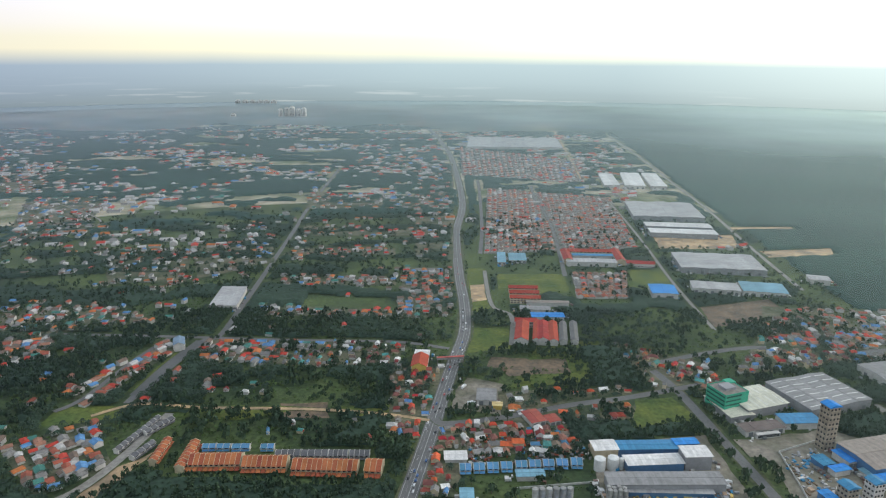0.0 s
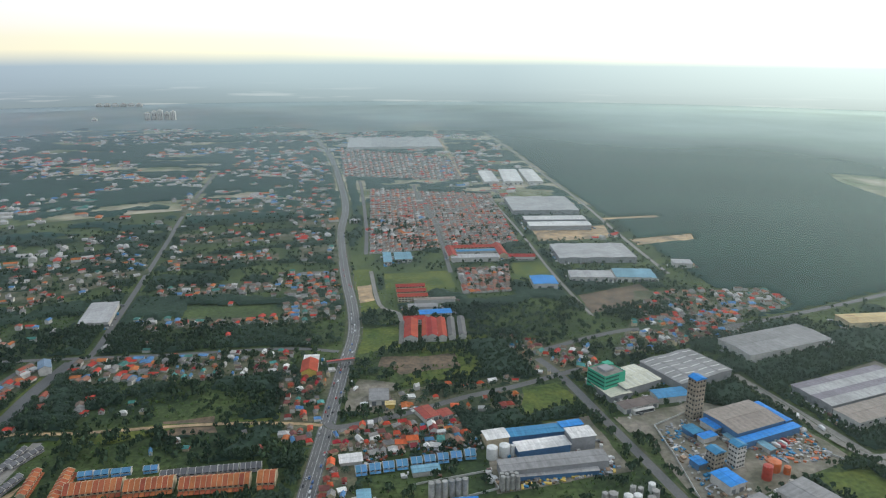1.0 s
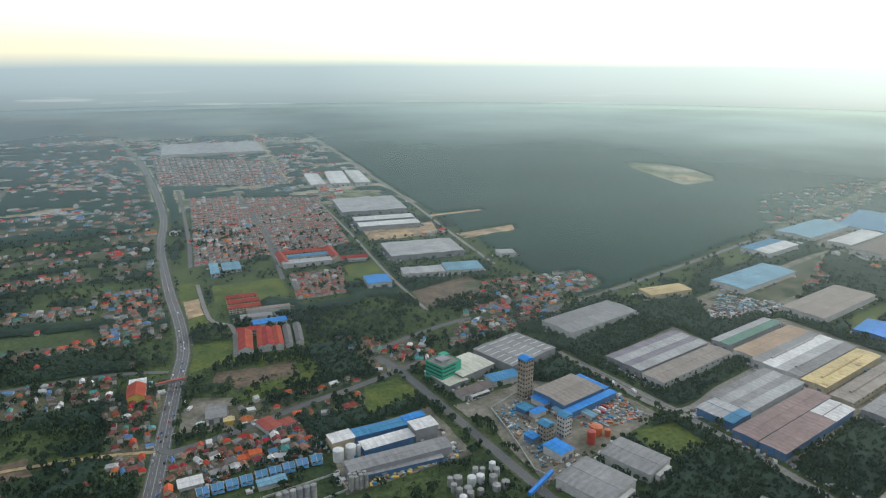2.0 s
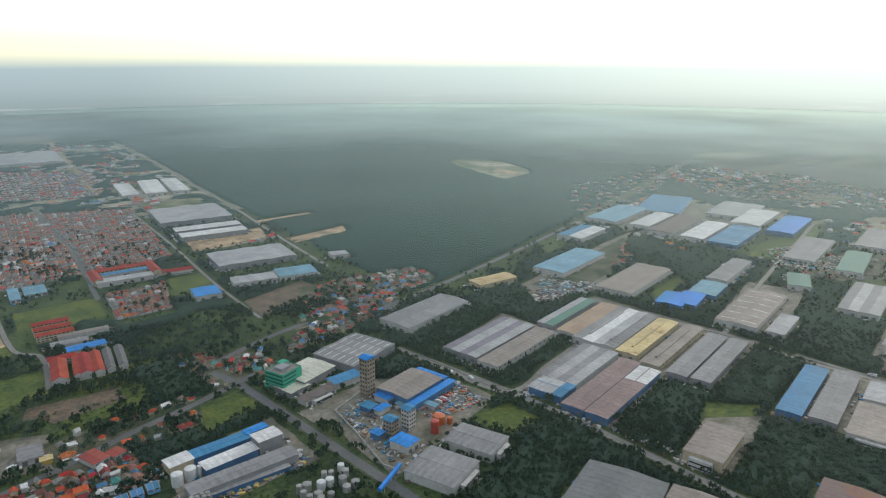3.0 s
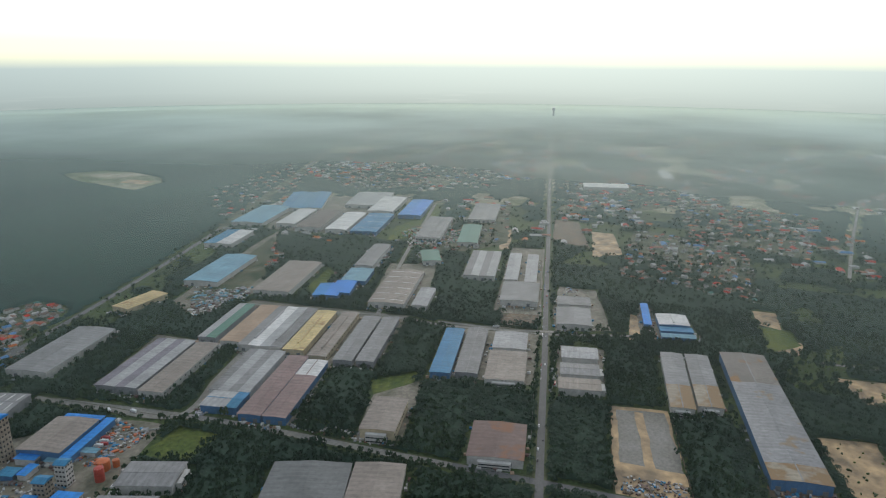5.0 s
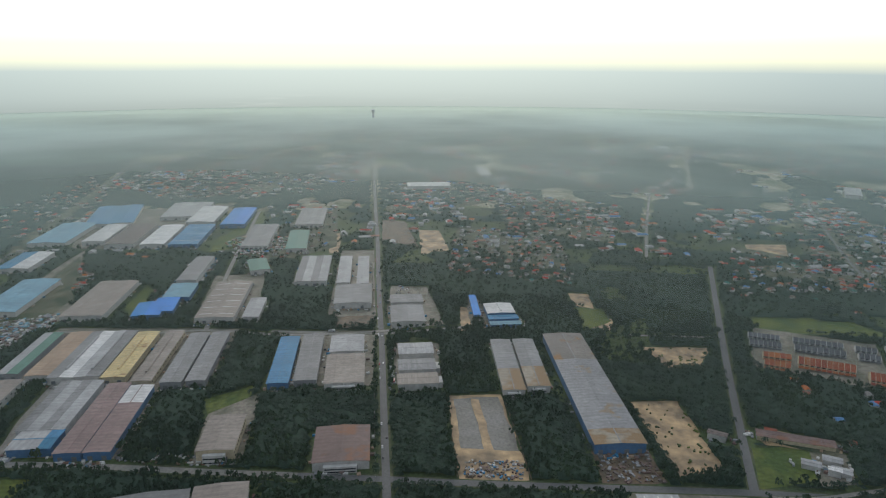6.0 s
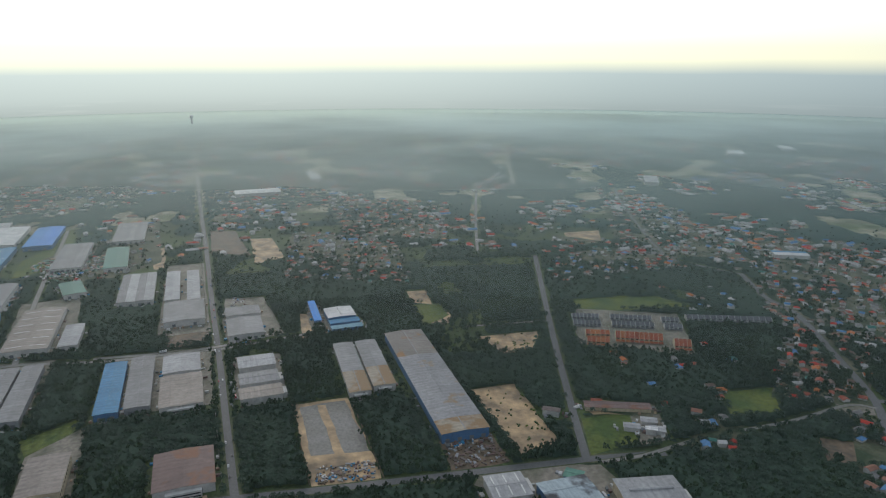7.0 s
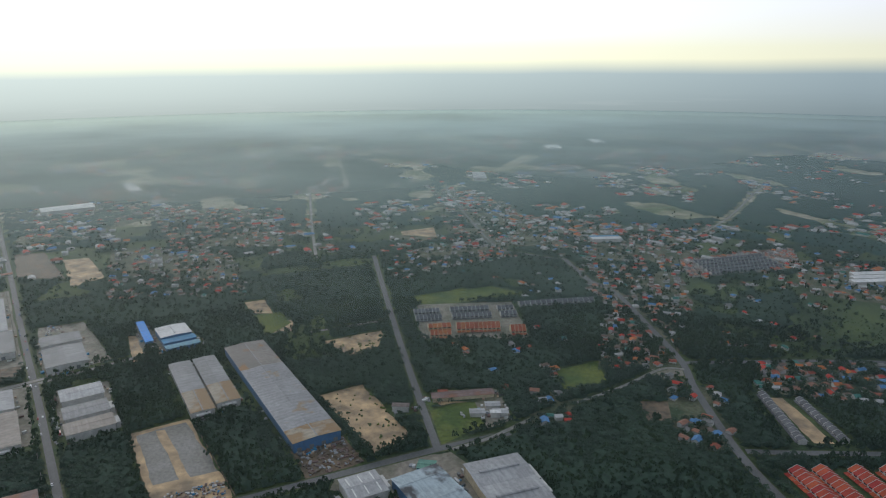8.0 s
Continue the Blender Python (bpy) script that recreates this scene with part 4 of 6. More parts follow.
warehouse(174, 551, 76, 15, 1.7, 9, BLUE, WALLBLUE, "long blue and white roofed factory shed", 1, strips=[BLUE])
warehouse(146, 550, 22, 17, 5.3, 9.3, WHITE, WALLCREAM, "white-roofed end of a factory shed", 1)
warehouse(221, 556, 22, 10, 5.7, 10, BRIGHT, WALLBLUE, "bright blue canopy roof of a factory", 1)
warehouse(184, 528, 50, 16, 4.2, 9, WHITE, WALLBLUE, "white-roofed shed with dark blue wall", 1)
warehouse(222, 533, 24, 18, 2.7, 14, WHITE, WALLGREY, "tall grey block with white roof", 1, pitch=0.03)
warehouse(185, 499, 97, 18, 0.7, 10, GREY, WALLGREY, "long curved grey factory shed", 1, skylights=0)
warehouse(182, 490, 80, 8, -1.8, 5, LIGHT, WALLBLUE, "low lean-to along the grey shed", 1)
warehouse(435, -254, 76, 54, -1.3, 11, LIGHT, WALLCREAM, "large pale warehouse with raised roof ridges", 2, vent=True)
warehouse(451, -188, 61, 46, 9.8, 10, SOOTY, WALLBLUE, "arched pale blue factory roof with sooty stain", 2)
warehouse(478, -135, 34, 34, 5.9, 10, LIGHT, WALL, "pale workshop with white front and skylights", 1, skylights=3)
warehouse(490, -198, 16, 14, 59.5, 8, GREENROOF, WALLBLUE, "small green and blue roofed sheds", 1)
warehouse(713, 755, 75, 31, -3.1, 8, YELLOW, WALLCREAM, "low yellow-roofed sheds beside trees", 1)
warehouse(879, 507, 32, 59, -73.1, 8, BRIGHT, WALLBLUE, "blue-roofed factory among workshops", 1)
warehouse(859, 521, 39, 56, -72.5, 8, BRIGHT, WALLBLUE, "bright blue roofed factory among workshops", 1)
warehouse(942, 515, 40, 67, -75.8, 8, PALEBLUE, WALLBLUE, "tall light blue sheds of a sawmill", 1)
warehouse(1091, 447, 33, 69, -63.4, 8, GREENROOF, WALL, "green-roofed workshop on the estate", 1)
warehouse(1269, 434, 39, 145, -75.0, 8, GREENROOF, WALL, "grey-green roofed workshop on the estate", 1)
warehouse(1500, 781, 93, 159, -74.4, 8, LIGHT, WALL, "broad pale factory roof on the estate", 2)
warehouse(1427, 921, 99, 196, -66.7, 8, BLUE, WALL, "blue-grey factory roof on the estate", 2)
warehouse(938, 54, 10, 84, -80, 8, BRIGHT, WALLBLUE, "narrow blue-roofed shed by a yard", 1)
warehouse(609, -211, 18, 8, -113.9, 7, BROWN, WALL, "small shed with dark red roof", 1)
warehouse(558, -300, 11, 6, -111.7, 7, WHITE, WALL, "small white shed in a paddock", 1)
warehouse(331, 981, 38, 42, -7.4, 8, BRIGHT, WALL, "blue-roofed hall beside a green field", 1)
warehouse(415, 997, 69, 35, -12.1, 8, LIGHT, WALL, "row of pale workshops", 3)
warehouse(485, 990, 63, 46, -12.9, 8, PALEBLUE, WALL, "pale blue workshop roofs", 3)
warehouse(594, 1038, 31, 25, -16.2, 8, LIGHT, WALL, "small pale shed at the plantation", 1)
warehouse(461, 1905, 40, 179, -6.8, 9, WHITE, WALL, "white-roofed warehouse at the plantation", 1)
warehouse(528, 1911, 53, 205, -9.9, 9, WHITE, WALL, "white-roofed warehouse at the plantation", 2)
warehouse(586, 1904, 42, 207, -8.2, 9, WHITE, WALL, "white-roofed warehouse at the plantation", 1)
warehouse(275, 2713, 355, 295, -4.1, 9, LIGHT, WALL, "very large pale factory roof beyond the estate", 4)
warehouse(253, 1128, 84, 22, -5, 8, LIGHT, WALL, "school hall with pale roof between red wings", 1)
warehouse(-319, 945, 20, 80, 3.9, 8, LIGHT, WALL, "pale grey sheds in a grove", 2)
warehouse(-300, 944, 17, 80, 5.0, 8, LIGHT, WALL, "pale grey sheds in a grove", 2)
school_block(120, 964, 43, 65, -3.0, 9)
school_block(101, 817, 16, 60, -7.8, 9)
school_block(128, 818, 12, 59, -7.3, 9)
yellow_hall(-26, 720, 17, 48, -2.9, 8)
depot(46, 639, 23, 63, -5.0, 6)
warehouse(391, 539, 60, 44, 14, 11, BEIGE, WALLBLUE, "grey factory hall with bright blue skirt roof", 1)
warehouse(400, 512, 74, 9, 14, 8, BRIGHT, WALLBLUE, "bright blue lean-to roof along a factory hall", 1)
warehouse(428, 548, 8, 40, 14, 8, BRIGHT, WALLBLUE, "bright blue lean-to roof along a factory hall", 1)
warehouse(142, 876, 44, 17, -1, 7, BRIGHT, WALL, "blue-roofed school hall beside red blocks", 1)
long_block("school_block", 121, 822, 9, 62, -8, 8, REDTILE, WALL, "school block with red gabled roof and pale walls", "school")
long_block("school_block", 141, 818, 10, 62, -7, 8, REDTILE, WALL, "school block with red gabled roof and pale walls", "school")
long_block("school_block", 154, 820, 8, 62, -8, 7, DARKROOF, WALL, "school block with dark grey roof and white end", "school")
long_block("school_block", 168, 821, 8, 62, -8, 7, DARKROOF, WALL, "school block with dark grey roof and white end", "school")
long_block("school_block", 110, 855, 28, 13, -3, 8, REDTILE, WALL, "low school block with bright red roof", "school")
warehouse(129, 905, 42, 14, -6, 6, GREY, WALL, "low grey-roofed canteen of the school", 1)
warehouse(150, 930, 60, 10, -4, 6, BEIGE, WALL, "low beige-roofed gallery of the school", 1)
long_block("school_block", 263, 1185, 80, 14, -3, 9, REDTILE, WALLCREAM, "long school block with red roof", "school", 3, 12)
warehouse(262, 1162, 70, 12, -3, 8, BLUE, WALL, "blue-roofed gallery between school blocks", 1)
long_block("school_block", 216, 1160, 14, 60, -3, 9, REDTILE, WALLCREAM, "school wing with red roof", "school", 3, 8)
long_block("school_block", 306, 1160, 14, 70, -3, 9, REDTILE, WALLCREAM, "school wing with red roof", "school", 3, 8)
long_block("school_block", 335, 1120, 46, 14, -9, 7, REDTILE, WALL, "low block with bright red roof", "school", 1, 8)
long_block("white_building", -322, 779, 12, 22, 20, 9, BLUEFLAT, WALL, "white three-storey building with blue-grey roof", "building", 3, 5)
warehouse(102, 1155, 14, 60, -3, 5, PALEBLUE, WALL, "pale blue market roofs beside the main road", 1)
warehouse(130, 1158, 30, 44, -3, 5, PALEBLUE, WALL, "pale blue market roofs beside the main road", 2)
warehouse(569, -284, 10, 16, -20, 5, LIGHT, WALL, "small white shed beside a paddock", 1, doors=1)
warehouse(578, -306, 10, 16, -20, 5, LIGHT, WALL, "small white shed beside a paddock", 1, doors=1)
warehouse(560, -307, 10, 16, -20, 5, LIGHT, WALL, "small white shed beside a paddock", 1, doors=1)

for k in range(3):
    warehouse(755 - 15 * k, -1105 + 18 * k, 15, 70, 164, 8, WHITE, WALL, "long white-roofed hall beyond the groves", 1)
warehouse(1137, -825, 30, 62, 164, 8, BLUE, WALL, "blue and white roofed building among village houses", 1, strips=[BLUE, WHITE])
warehouse(612, -285, 14, 70, 168, 5, RUSTY, WALLCREAM, "long low hall with rust-brown roof on orange earth", 1)
for k in range(6):
    warehouse(-720 - 12 * k, 4420 + 62 * k, 360, 22, 0, 7, WHITE, WALL, "long white row of new houses in the haze", 1, doors=1)

# ---- terraces ----
ORANGE = material("orange_clay_roof_tile", (0.38, 0.115, 0.05), 0.85, 0.2, 0.8, 0.08, per_object=0.2, gloss=0.2)
BLUETILE = material("blue_metal_roof_tile", (0.08, 0.24, 0.42), 0.55, 0.15, 0.8, 0.08, per_object=0.2)
DARKTILE = material("dark_grey_roof_tile", (0.12, 0.12, 0.13), 0.8, 0.2, 0.8, 0.08, per_object=0.2)
SAYS = {"faded_red_roof_tile": "row of terraced houses with deep red tiled roof", "orange_clay_roof_tile": "row of terraced houses with orange tiled roof", "blue_metal_roof_tile": "pair of small houses with blue roof",
        "dark_grey_roof_tile": "row of terraced houses with dark grey roof"}


def terrace(x, y, w, d, ang, units, roof):
    """A row of houses along w: a ridge roof, party walls that rise through it, porches in front."""
    w, d = abs(w), abs(d)
    h = 4.0 if roof in (BLUETILE, DARKTILE) else 6.0
    t = thing("terrace_row", pose(x, y, 0, 0, 0, ang), SAYS[roof.name] + (" along a lane" if units > 4 else " in a row"), "terraced houses", "terraced rows")
    body = d * 0.78
    rise = body * 0.26
    y0, y1 = -d / 2 + d * 0.22, d / 2
    m = (y0 + y1) / 2
    v, f = gabled(y0 + 0.3, y1 - 0.3, -w / 2, w / 2, h, h + rise)
    part("wall", ([(b, a, c) for a, b, c in v], [q[::-1] for q in f]), WALLCREAM if roof is ORANGE else WALL, t)
    step = w / units
    for k in range(units):
        xa, xb = -w / 2 + k * step + 0.2, -w / 2 + (k + 1) * step - 0.2
        part("roof_slope", slab((xa, y0 - 0.5, h), (xb, y0 - 0.5, h), (xb, m, h + rise + 0.2), (xa, m, h + rise + 0.2), 0.2), roof, t)
        part("roof_slope", slab((xa, m, h + rise + 0.2), (xb, m, h + rise + 0.2), (xb, y1 + 0.5, h), (xa, y1 + 0.5, h), 0.2), roof, t)
        part("porch_roof", slab((xa + 0.1, -d / 2, h * 0.45), (xb - 0.1, -d / 2, h * 0.45), (xb - 0.1, y0 + 0.2, h * 0.55), (xa + 0.1, y0 + 0.2, h * 0.55), 0.15), roof, t)
        part("window", block(xa + step * 0.2, y0 + 0.15, h * 0.66, xb - step * 0.2, y0 + 0.28, h * 0.86), GLASS, t)
    for k in range(units + 1):
        xc = -w / 2 + k * step
        part("party_wall", joined(slab((xc - 0.15, y0 - 0.6, h + 0.3), (xc + 0.15, y0 - 0.6, h + 0.3), (xc + 0.15, m, h + rise + 0.5), (xc - 0.15, m, h + rise + 0.5), 0.6),
                                  slab((xc - 0.15, m, h + rise + 0.5), (xc + 0.15, m, h + rise + 0.5), (xc + 0.15, y1 + 0.6, h + 0.3), (xc - 0.15, y1 + 0.6, h + 0.3), 0.6)), WALLCREAM if roof is ORANGE else WALL, t)
    claim(oblong(x, y, w, d, ang, 6))


terrace(-198, 529, 45, 23, 1.8, 10, ORANGE)
terrace(-154, 526, 39, 22, 0.7, 9, ORANGE)
terrace(-101, 521, 57, 22, -2.0, 13, ORANGE)
terrace(-59, 520, 15, 24, -5.0, 3, ORANGE)
terrace(-252, 546, 37, 9, 90.1, 6, ORANGE)
terrace(-225, 539, 42, 11, 90.3, 8, ORANGE)
terrace(-212, 554, 12, 9, 4.2, 2, BLUETILE)
terrace(-199, 554, 12, 9, 3.8, 2, BLUETILE)
terrace(-183, 554, 16, 9, 2.7, 2, BLUETILE)
terrace(-159, 554, 12, 9, 2.3, 2, BLUETILE)
terrace(-138, 543, 22, 12, 1.9, 4, DARKTILE)
terrace(-114, 543, 24, 12, 1.1, 4, DARKTILE)
terrace(-93, 543, 17, 12, 0.6, 4, DARKTILE)
terrace(-74, 543, 18, 12, -0.1, 4, DARKTILE)
terrace(20, 522, 10, 13, 2.4, 2, BLUETILE)
terrace(32, 523, 10, 13, 1.7, 2, BLUETILE)
terrace(44, 524, 10, 13, 1.1, 2, BLUETILE)
terrace(56, 525, 10, 13, 0.5, 2, BLUETILE)
terrace(69, 527, 10, 13, -0.2, 2, BLUETILE)
terrace(81, 528, 10, 13, -0.8, 2, BLUETILE)
terrace(93, 529, 10, 13, -1.4, 2, BLUETILE)
terrace(105, 530, 10, 13, -2.0, 2, BLUETILE)
terrace(118, 531, 10, 14, -2.7, 2, BLUETILE)
terrace(788, -382, 61, 26, -107.3, 10, ORANGE)
terrace(809, -332, 32, 17, -102.3, 5, ORANGE)
terrace(783, -324, 29, 16, -107.4, 5, ORANGE)
terrace(758, -429, 21, 27, -106.7, 4, ORANGE)
terrace(836, -393, 58, 17, -105.3, 9, DARKTILE)
terrace(862, -400, 58, 17, -105.3, 9, DARKTILE)
terrace(850, -331, 38, 17, -102.4, 7, DARKTILE)
terrace(876, -337, 38, 17, -102.4, 7, DARKTILE)
terrace(822, -446, 24, 17, -105, 4, DARKTILE)
terrace(846, -452, 24, 17, -105, 4, DARKTILE)
for k in range(5):
    terrace(862 + 17 * k, -936 - 5 * k, 150, 10, -94.6, 18, DARKTILE)
terrace(841, -538, 119, 18, -102.1, 14, DARKTILE)
terrace(-286, 577, 62, 7, 76.1, 9, DARKTILE)
terrace(-272, 591, 32, 8, 59.7, 5, DARKTILE)
terrace(-270, 549, 27, 8, 70.2, 4, DARKTILE)
terrace(318, -498, 92, 20, 168, 15, REDTILE)
terrace(311, -519, 92, 20, 168, 15, REDTILE)
terrace(299, -549, 92, 20, 168, 15, REDTILE)
terrace(289, -576, 92, 20, 168, 15, REDTILE)
terrace(445, -577, 103, 11, 156, 13, DARKTILE)
terrace(425, -611, 86, 11, 161, 11, DARKTILE)

# ---- the works: tower, tanks, silos, pipes ----
ORANGETANK = material("orange_painted_steel", (0.55, 0.13, 0.03), 0.5, 0.15, 0.5, 0.1)
REDTANK = material("red_painted_steel", (0.42, 0.05, 0.03), 0.5, 0.15, 0.5, 0.1)
TANKWHITE = material("white_painted_steel", (0.66, 0.66, 0.64), 0.45, 0.1, 0.4, 0.15)
TANKGREY = material("weathered_grey_steel", (0.34, 0.33, 0.31), 0.5, 0.2, 0.4, 0.15, per_object=0.25)
TOWERWALL = material("weathered_beige_concrete", (0.36, 0.30, 0.23), 0.9, 0.25, 0.25, 0.09)
PIPEWHITE = material("white_painted_wall", (0.58, 0.57, 0.54), 0.8, 0.15, 0.4, 0.1)


def tank(x, y, r, h, mat, label, name="storage_tank", legs=False):
    t = thing(name, pose(x, y, 0), label, "tank", "tanks of the works")
    z0 = 2.0 if legs else 0.0
    part("shell", drum(r, z0, h, 20, cap=0.18 * r), mat, t)
    part("top_rail", joined(*(block(r * 0.97 * math.cos(a) - 0.06, r * 0.97 * math.sin(a) - 0.06, h, r * 0.97 * math.cos(a) + 0.06, r * 0.97 * math.sin(a) + 0.06, h + 1.1) for a in (k * math.pi / 5 for k in range(10)))), METAL, t)
    part("ladder", block(r, -0.3, z0, r + 0.25, 0.3, h + 0.8), METAL, t)
    for k in range(2, int(h), 3):
        part("hoop", drum(r + 0.06, k, k + 0.18, 20), mat, t)
    if legs:
        for a in (0.8, 2.36, 3.93, 5.5):
            part("leg", block(r * 0.75 * math.cos(a) - 0.15, r * 0.75 * math.sin(a) - 0.15, 0, r * 0.75 * math.cos(a) + 0.15, r * 0.75 * math.sin(a) + 0.15, z0), METAL, t)
    claim(oblong(x, y, 2 * r, 2 * r, 0, 1))
    return t


def process_tower(x, y, w, d, h, ang, floors, wall, roof, label):
    """A tall works tower with rows of openings, a roof hood and an outer stair."""
    t = thing("process_tower", pose(x, y, 0, 0, 0, ang), label, "tower")
    part("wall", block(-w / 2, -d / 2, 0, w / 2, d / 2, h), wall, t)
    part("roof", gabled(-w / 2 - 0.8, w / 2 + 0.8, -d / 2 - 0.8, d / 2 + 0.8, 0.5, 0.5 + w * 0.18), roof, t).location.z = h
    for k in range(floors):
        z = h * (k + 0.35) / floors
        part("floor_band", block(-w / 2 - 0.25, -d / 2 - 0.25, z - 0.9, w / 2 + 0.25, d / 2 + 0.25, z - 0.5), wall, t)
        for j in range(3):
            u = (-0.32 + 0.32 * j) * w
            for s in (-1, 1):
                part("window", block(u - 0.9, min(s * d / 2, s * (d / 2 + 0.1)), z, u + 0.9, max(s * d / 2, s * (d / 2 + 0.1)), z + h / floors * 0.38), GLASS, t)
                v = (-0.32 + 0.32 * j) * d
                part("window", block(min(s * w / 2, s * (w / 2 + 0.1)), v - 0.9, z, max(s * w / 2, s * (w / 2 + 0.1)), v + 0.9, z + h / floors * 0.38), GLASS, t)
    claim(oblong(x, y, w, d, ang, 2))
    return t


process_tower(352, 562, 12, 11, 44, 15, 9, TOWERWALL, BRIGHT, "tall beige concrete tower with blue roof at the works")
process_tower(326, 480, 11, 11, 17, 15, 4, TOWERWALL, BLUE, "open concrete process building with blue roof")
process_tower(346, 479, 10, 10, 22, 15, 5, WALL, BLUE, "pale process building with stepped blue roofs")
warehouse(335, 533, 13, 15, 15, 6, BLUE, WALLBLUE, "small blue-roofed pump house in the works")
warehouse(357, 538, 10, 20, 15, 7, BRIGHT, WALL, "small blue-roofed building in the works")
warehouse(343, 521, 9, 17, 105, 6, BRIGHT, WALL, "small blue-roofed building in the works")
warehouse(322, 452, 18, 22, 15, 9, BRIGHT, WALL, "white building with bright blue roof in the works")
warehouse(312, 482, 10, 12, 15, 7, BRIGHT, WALLBLUE, "small blue-roofed pump house in the works")
warehouse(365, 515, 9, 14, 15, 5, PALEBLUE, WALL, "low pale blue shelter in the works")
warehouse(388, 497, 8, 16, 15, 5, PALEBLUE, WALL, "low pale blue shelter in the works")
tank(361, 456, 4.2, 13, REDTANK, "tall red storage tank in the works")
tank(375, 467, 6.0, 9, ORANGETANK, "broad orange storage tank in the works")
tank(383, 460, 3.0, 7, ORANGETANK, "small orange storage tank in the works")
tank(137, 526, 5.0, 11, TANKWHITE, "white cylindrical storage tank beside the sheds")
tank(149, 527.5, 5.0, 11, TANKWHITE, "white cylindrical storage tank beside the sheds")
tank(156, 526, 1.8, 11, TANKWHITE, "slim white tank beside larger ones")
for i in range(4):
    for j in range(2):
        tank(134 + 4.2 * i, 476 + 4.4 * j, 1.9, 15 - (i % 2), TANKGREY, "slim grey steel silo in a cluster", "silo", True)
for i in range(6):
    tank(74 + 5.6 * i, 474 + 0.3 * i, 2.5, 17, TANKGREY, "tall grey silo in a row", "silo", True)
spots_left = random.Random(3)
for i in range(6):
    for j in range(4):
        if spots_left.random() < 0.85:
            tank(212 + 8.6 * i + spots_left.uniform(-1, 1), 424 + 8.6 * j + 1.2 * i + spots_left.uniform(-1, 1), spots_left.uniform(2.4, 3.9), spots_left.uniform(5, 9),
                 TANKWHITE if spots_left.random() < 0.3 else TANKGREY, "weathered round tank in a crowded tank yard")


def low_wall(points, h, mat, label):
    t = thing("boundary_wall", pose(points[0][0], points[0][1], 0), label, "wall")
    for (ax, ay), (bx, by) in zip(points, points[1:]):
        length, ang = math.hypot(bx - ax, by - ay), math.atan2(by - ay, bx - ax)
        n = max(1, round(length / 12))
        for k in range(n):
            m = part("panel", block(0.05, -0.2, 0, length / n - 0.05, 0.2, h), mat, t)
            m.matrix_basis = Matrix.Translation((ax - points[0][0] + math.cos(ang) * length * k / n, ay - points[0][1] + math.sin(ang) * length * k / n, 0)) @ Matrix.Rotation(ang, 4, "Z")


low_wall([(306, 553), (300, 500), (290, 440), (296, 425)], 2.4, PIPEWHITE, "long white boundary wall of the works")
low_wall([(306, 553), (345, 570), (372, 578)], 2.2, PIPEWHITE, "white boundary wall beside the dusty yard")
low_wall([(62, 497), (128, 506), (132, 480), (66, 466)], 2.0, PIPEWHITE, "pale kerb wall around a dark service yard")
low_wall([(448, 470), (420, 505)], 2.0, PIPEWHITE, "white boundary wall along a grassy verge")
low_wall([(512, 36), (665, 64)], 2.0, SOIL, "brown hoarding around the unfinished factory")
low_wall([(516, -30), (676, 2)], 2.0, SOIL, "brown hoarding around the unfinished factory")


def conveyor(a, b, z, label):
    length, ang = math.hypot(b[0] - a[0], b[1] - a[1]), math.degrees(math.atan2(b[1] - a[1], b[0] - a[0]))
    t = thing("conveyor_bridge", pose(a[0], a[1], 0, 0, 0, ang), label, "conveyor")
    part("gallery", ([(p[1], p[0], p[2] + z) for p in gabled(-1.6, 1.6, 0, length, 2.6, 3.3)[0]], [q[::-1] for q in gabled(0, 1, 0, 1, 1, 1)[1]]), BRIGHT, t)
    for k in range(3):
        u = length * (k + 0.5) / 3
        part("trestle", joined(block(u - 0.2, -1.4, 0, u + 0.2, -1.0, z), block(u - 0.2, 1.0, 0, u + 0.2, 1.4, z)), METAL, t)


conveyor((297, 424), (262, 404), 6, "blue covered conveyor bridge over the road")
warehouse(100, 462, 8, 20, 88, 6, BRIGHT, WALL, "bright blue roofed bay beside grey silos")
warehouse(88, 458, 8, 20, 88, 6, BRIGHT, WALL, "bright blue roofed bay beside grey silos")
warehouse(20, 482, 11, 13, 0, 7, PALEBLUE, WALL, "two-storey white block with pale blue roof")
warehouse(12, 541, 14, 20, 92, 4, WHITE, WALL, "low white-roofed shop building beside small houses")
warehouse(75, 513, 10, 24, 92, 5, PALEBLUE, WALL, "low pale blue workshop roof", 1)
warehouse(90, 607, 16, 24, 20, 6, REDHALL, WALL, "large red-roofed hall among small houses")
warehouse(108, 605, 12, 14, 20, 5, REDHALL, WALL, "red-roofed annex among small houses")

# ---- footbridge over the main road ----
bridge = thing("footbridge", pose(9, 738, 0, 0, 0, 8), "red-roofed pedestrian footbridge across the main road", "footbridge")
part("deck", block(-16, -1.4, 5.6, 16, 1.4, 6.0), CONCRETE, bridge)
part("roof", slab((-16, -1.8, 8.6), (16, -1.8, 8.6), (16, 1.8, 8.6), (-16, 1.8, 8.6), 0.25), REDTANK, bridge)
for sx in (-15, 0, 15):
    part("pier", block(sx - 0.5, -1, 0, sx + 0.5, 1, 5.6), CONCRETE, bridge)
for sy in (-1.35, 1.25):
    part("railing", block(-16, sy, 6.0, 16, sy + 0.1, 7.1), METAL, bridge)
for sx in (-15.5, -8, 0, 8, 15.5):
    part("post", joined(block(sx - 0.1, -1.4, 6, sx + 0.1, -1.2, 8.4), block(sx - 0.1, 1.2, 6, sx + 0.1, 1.4, 8.4)), METAL, bridge)


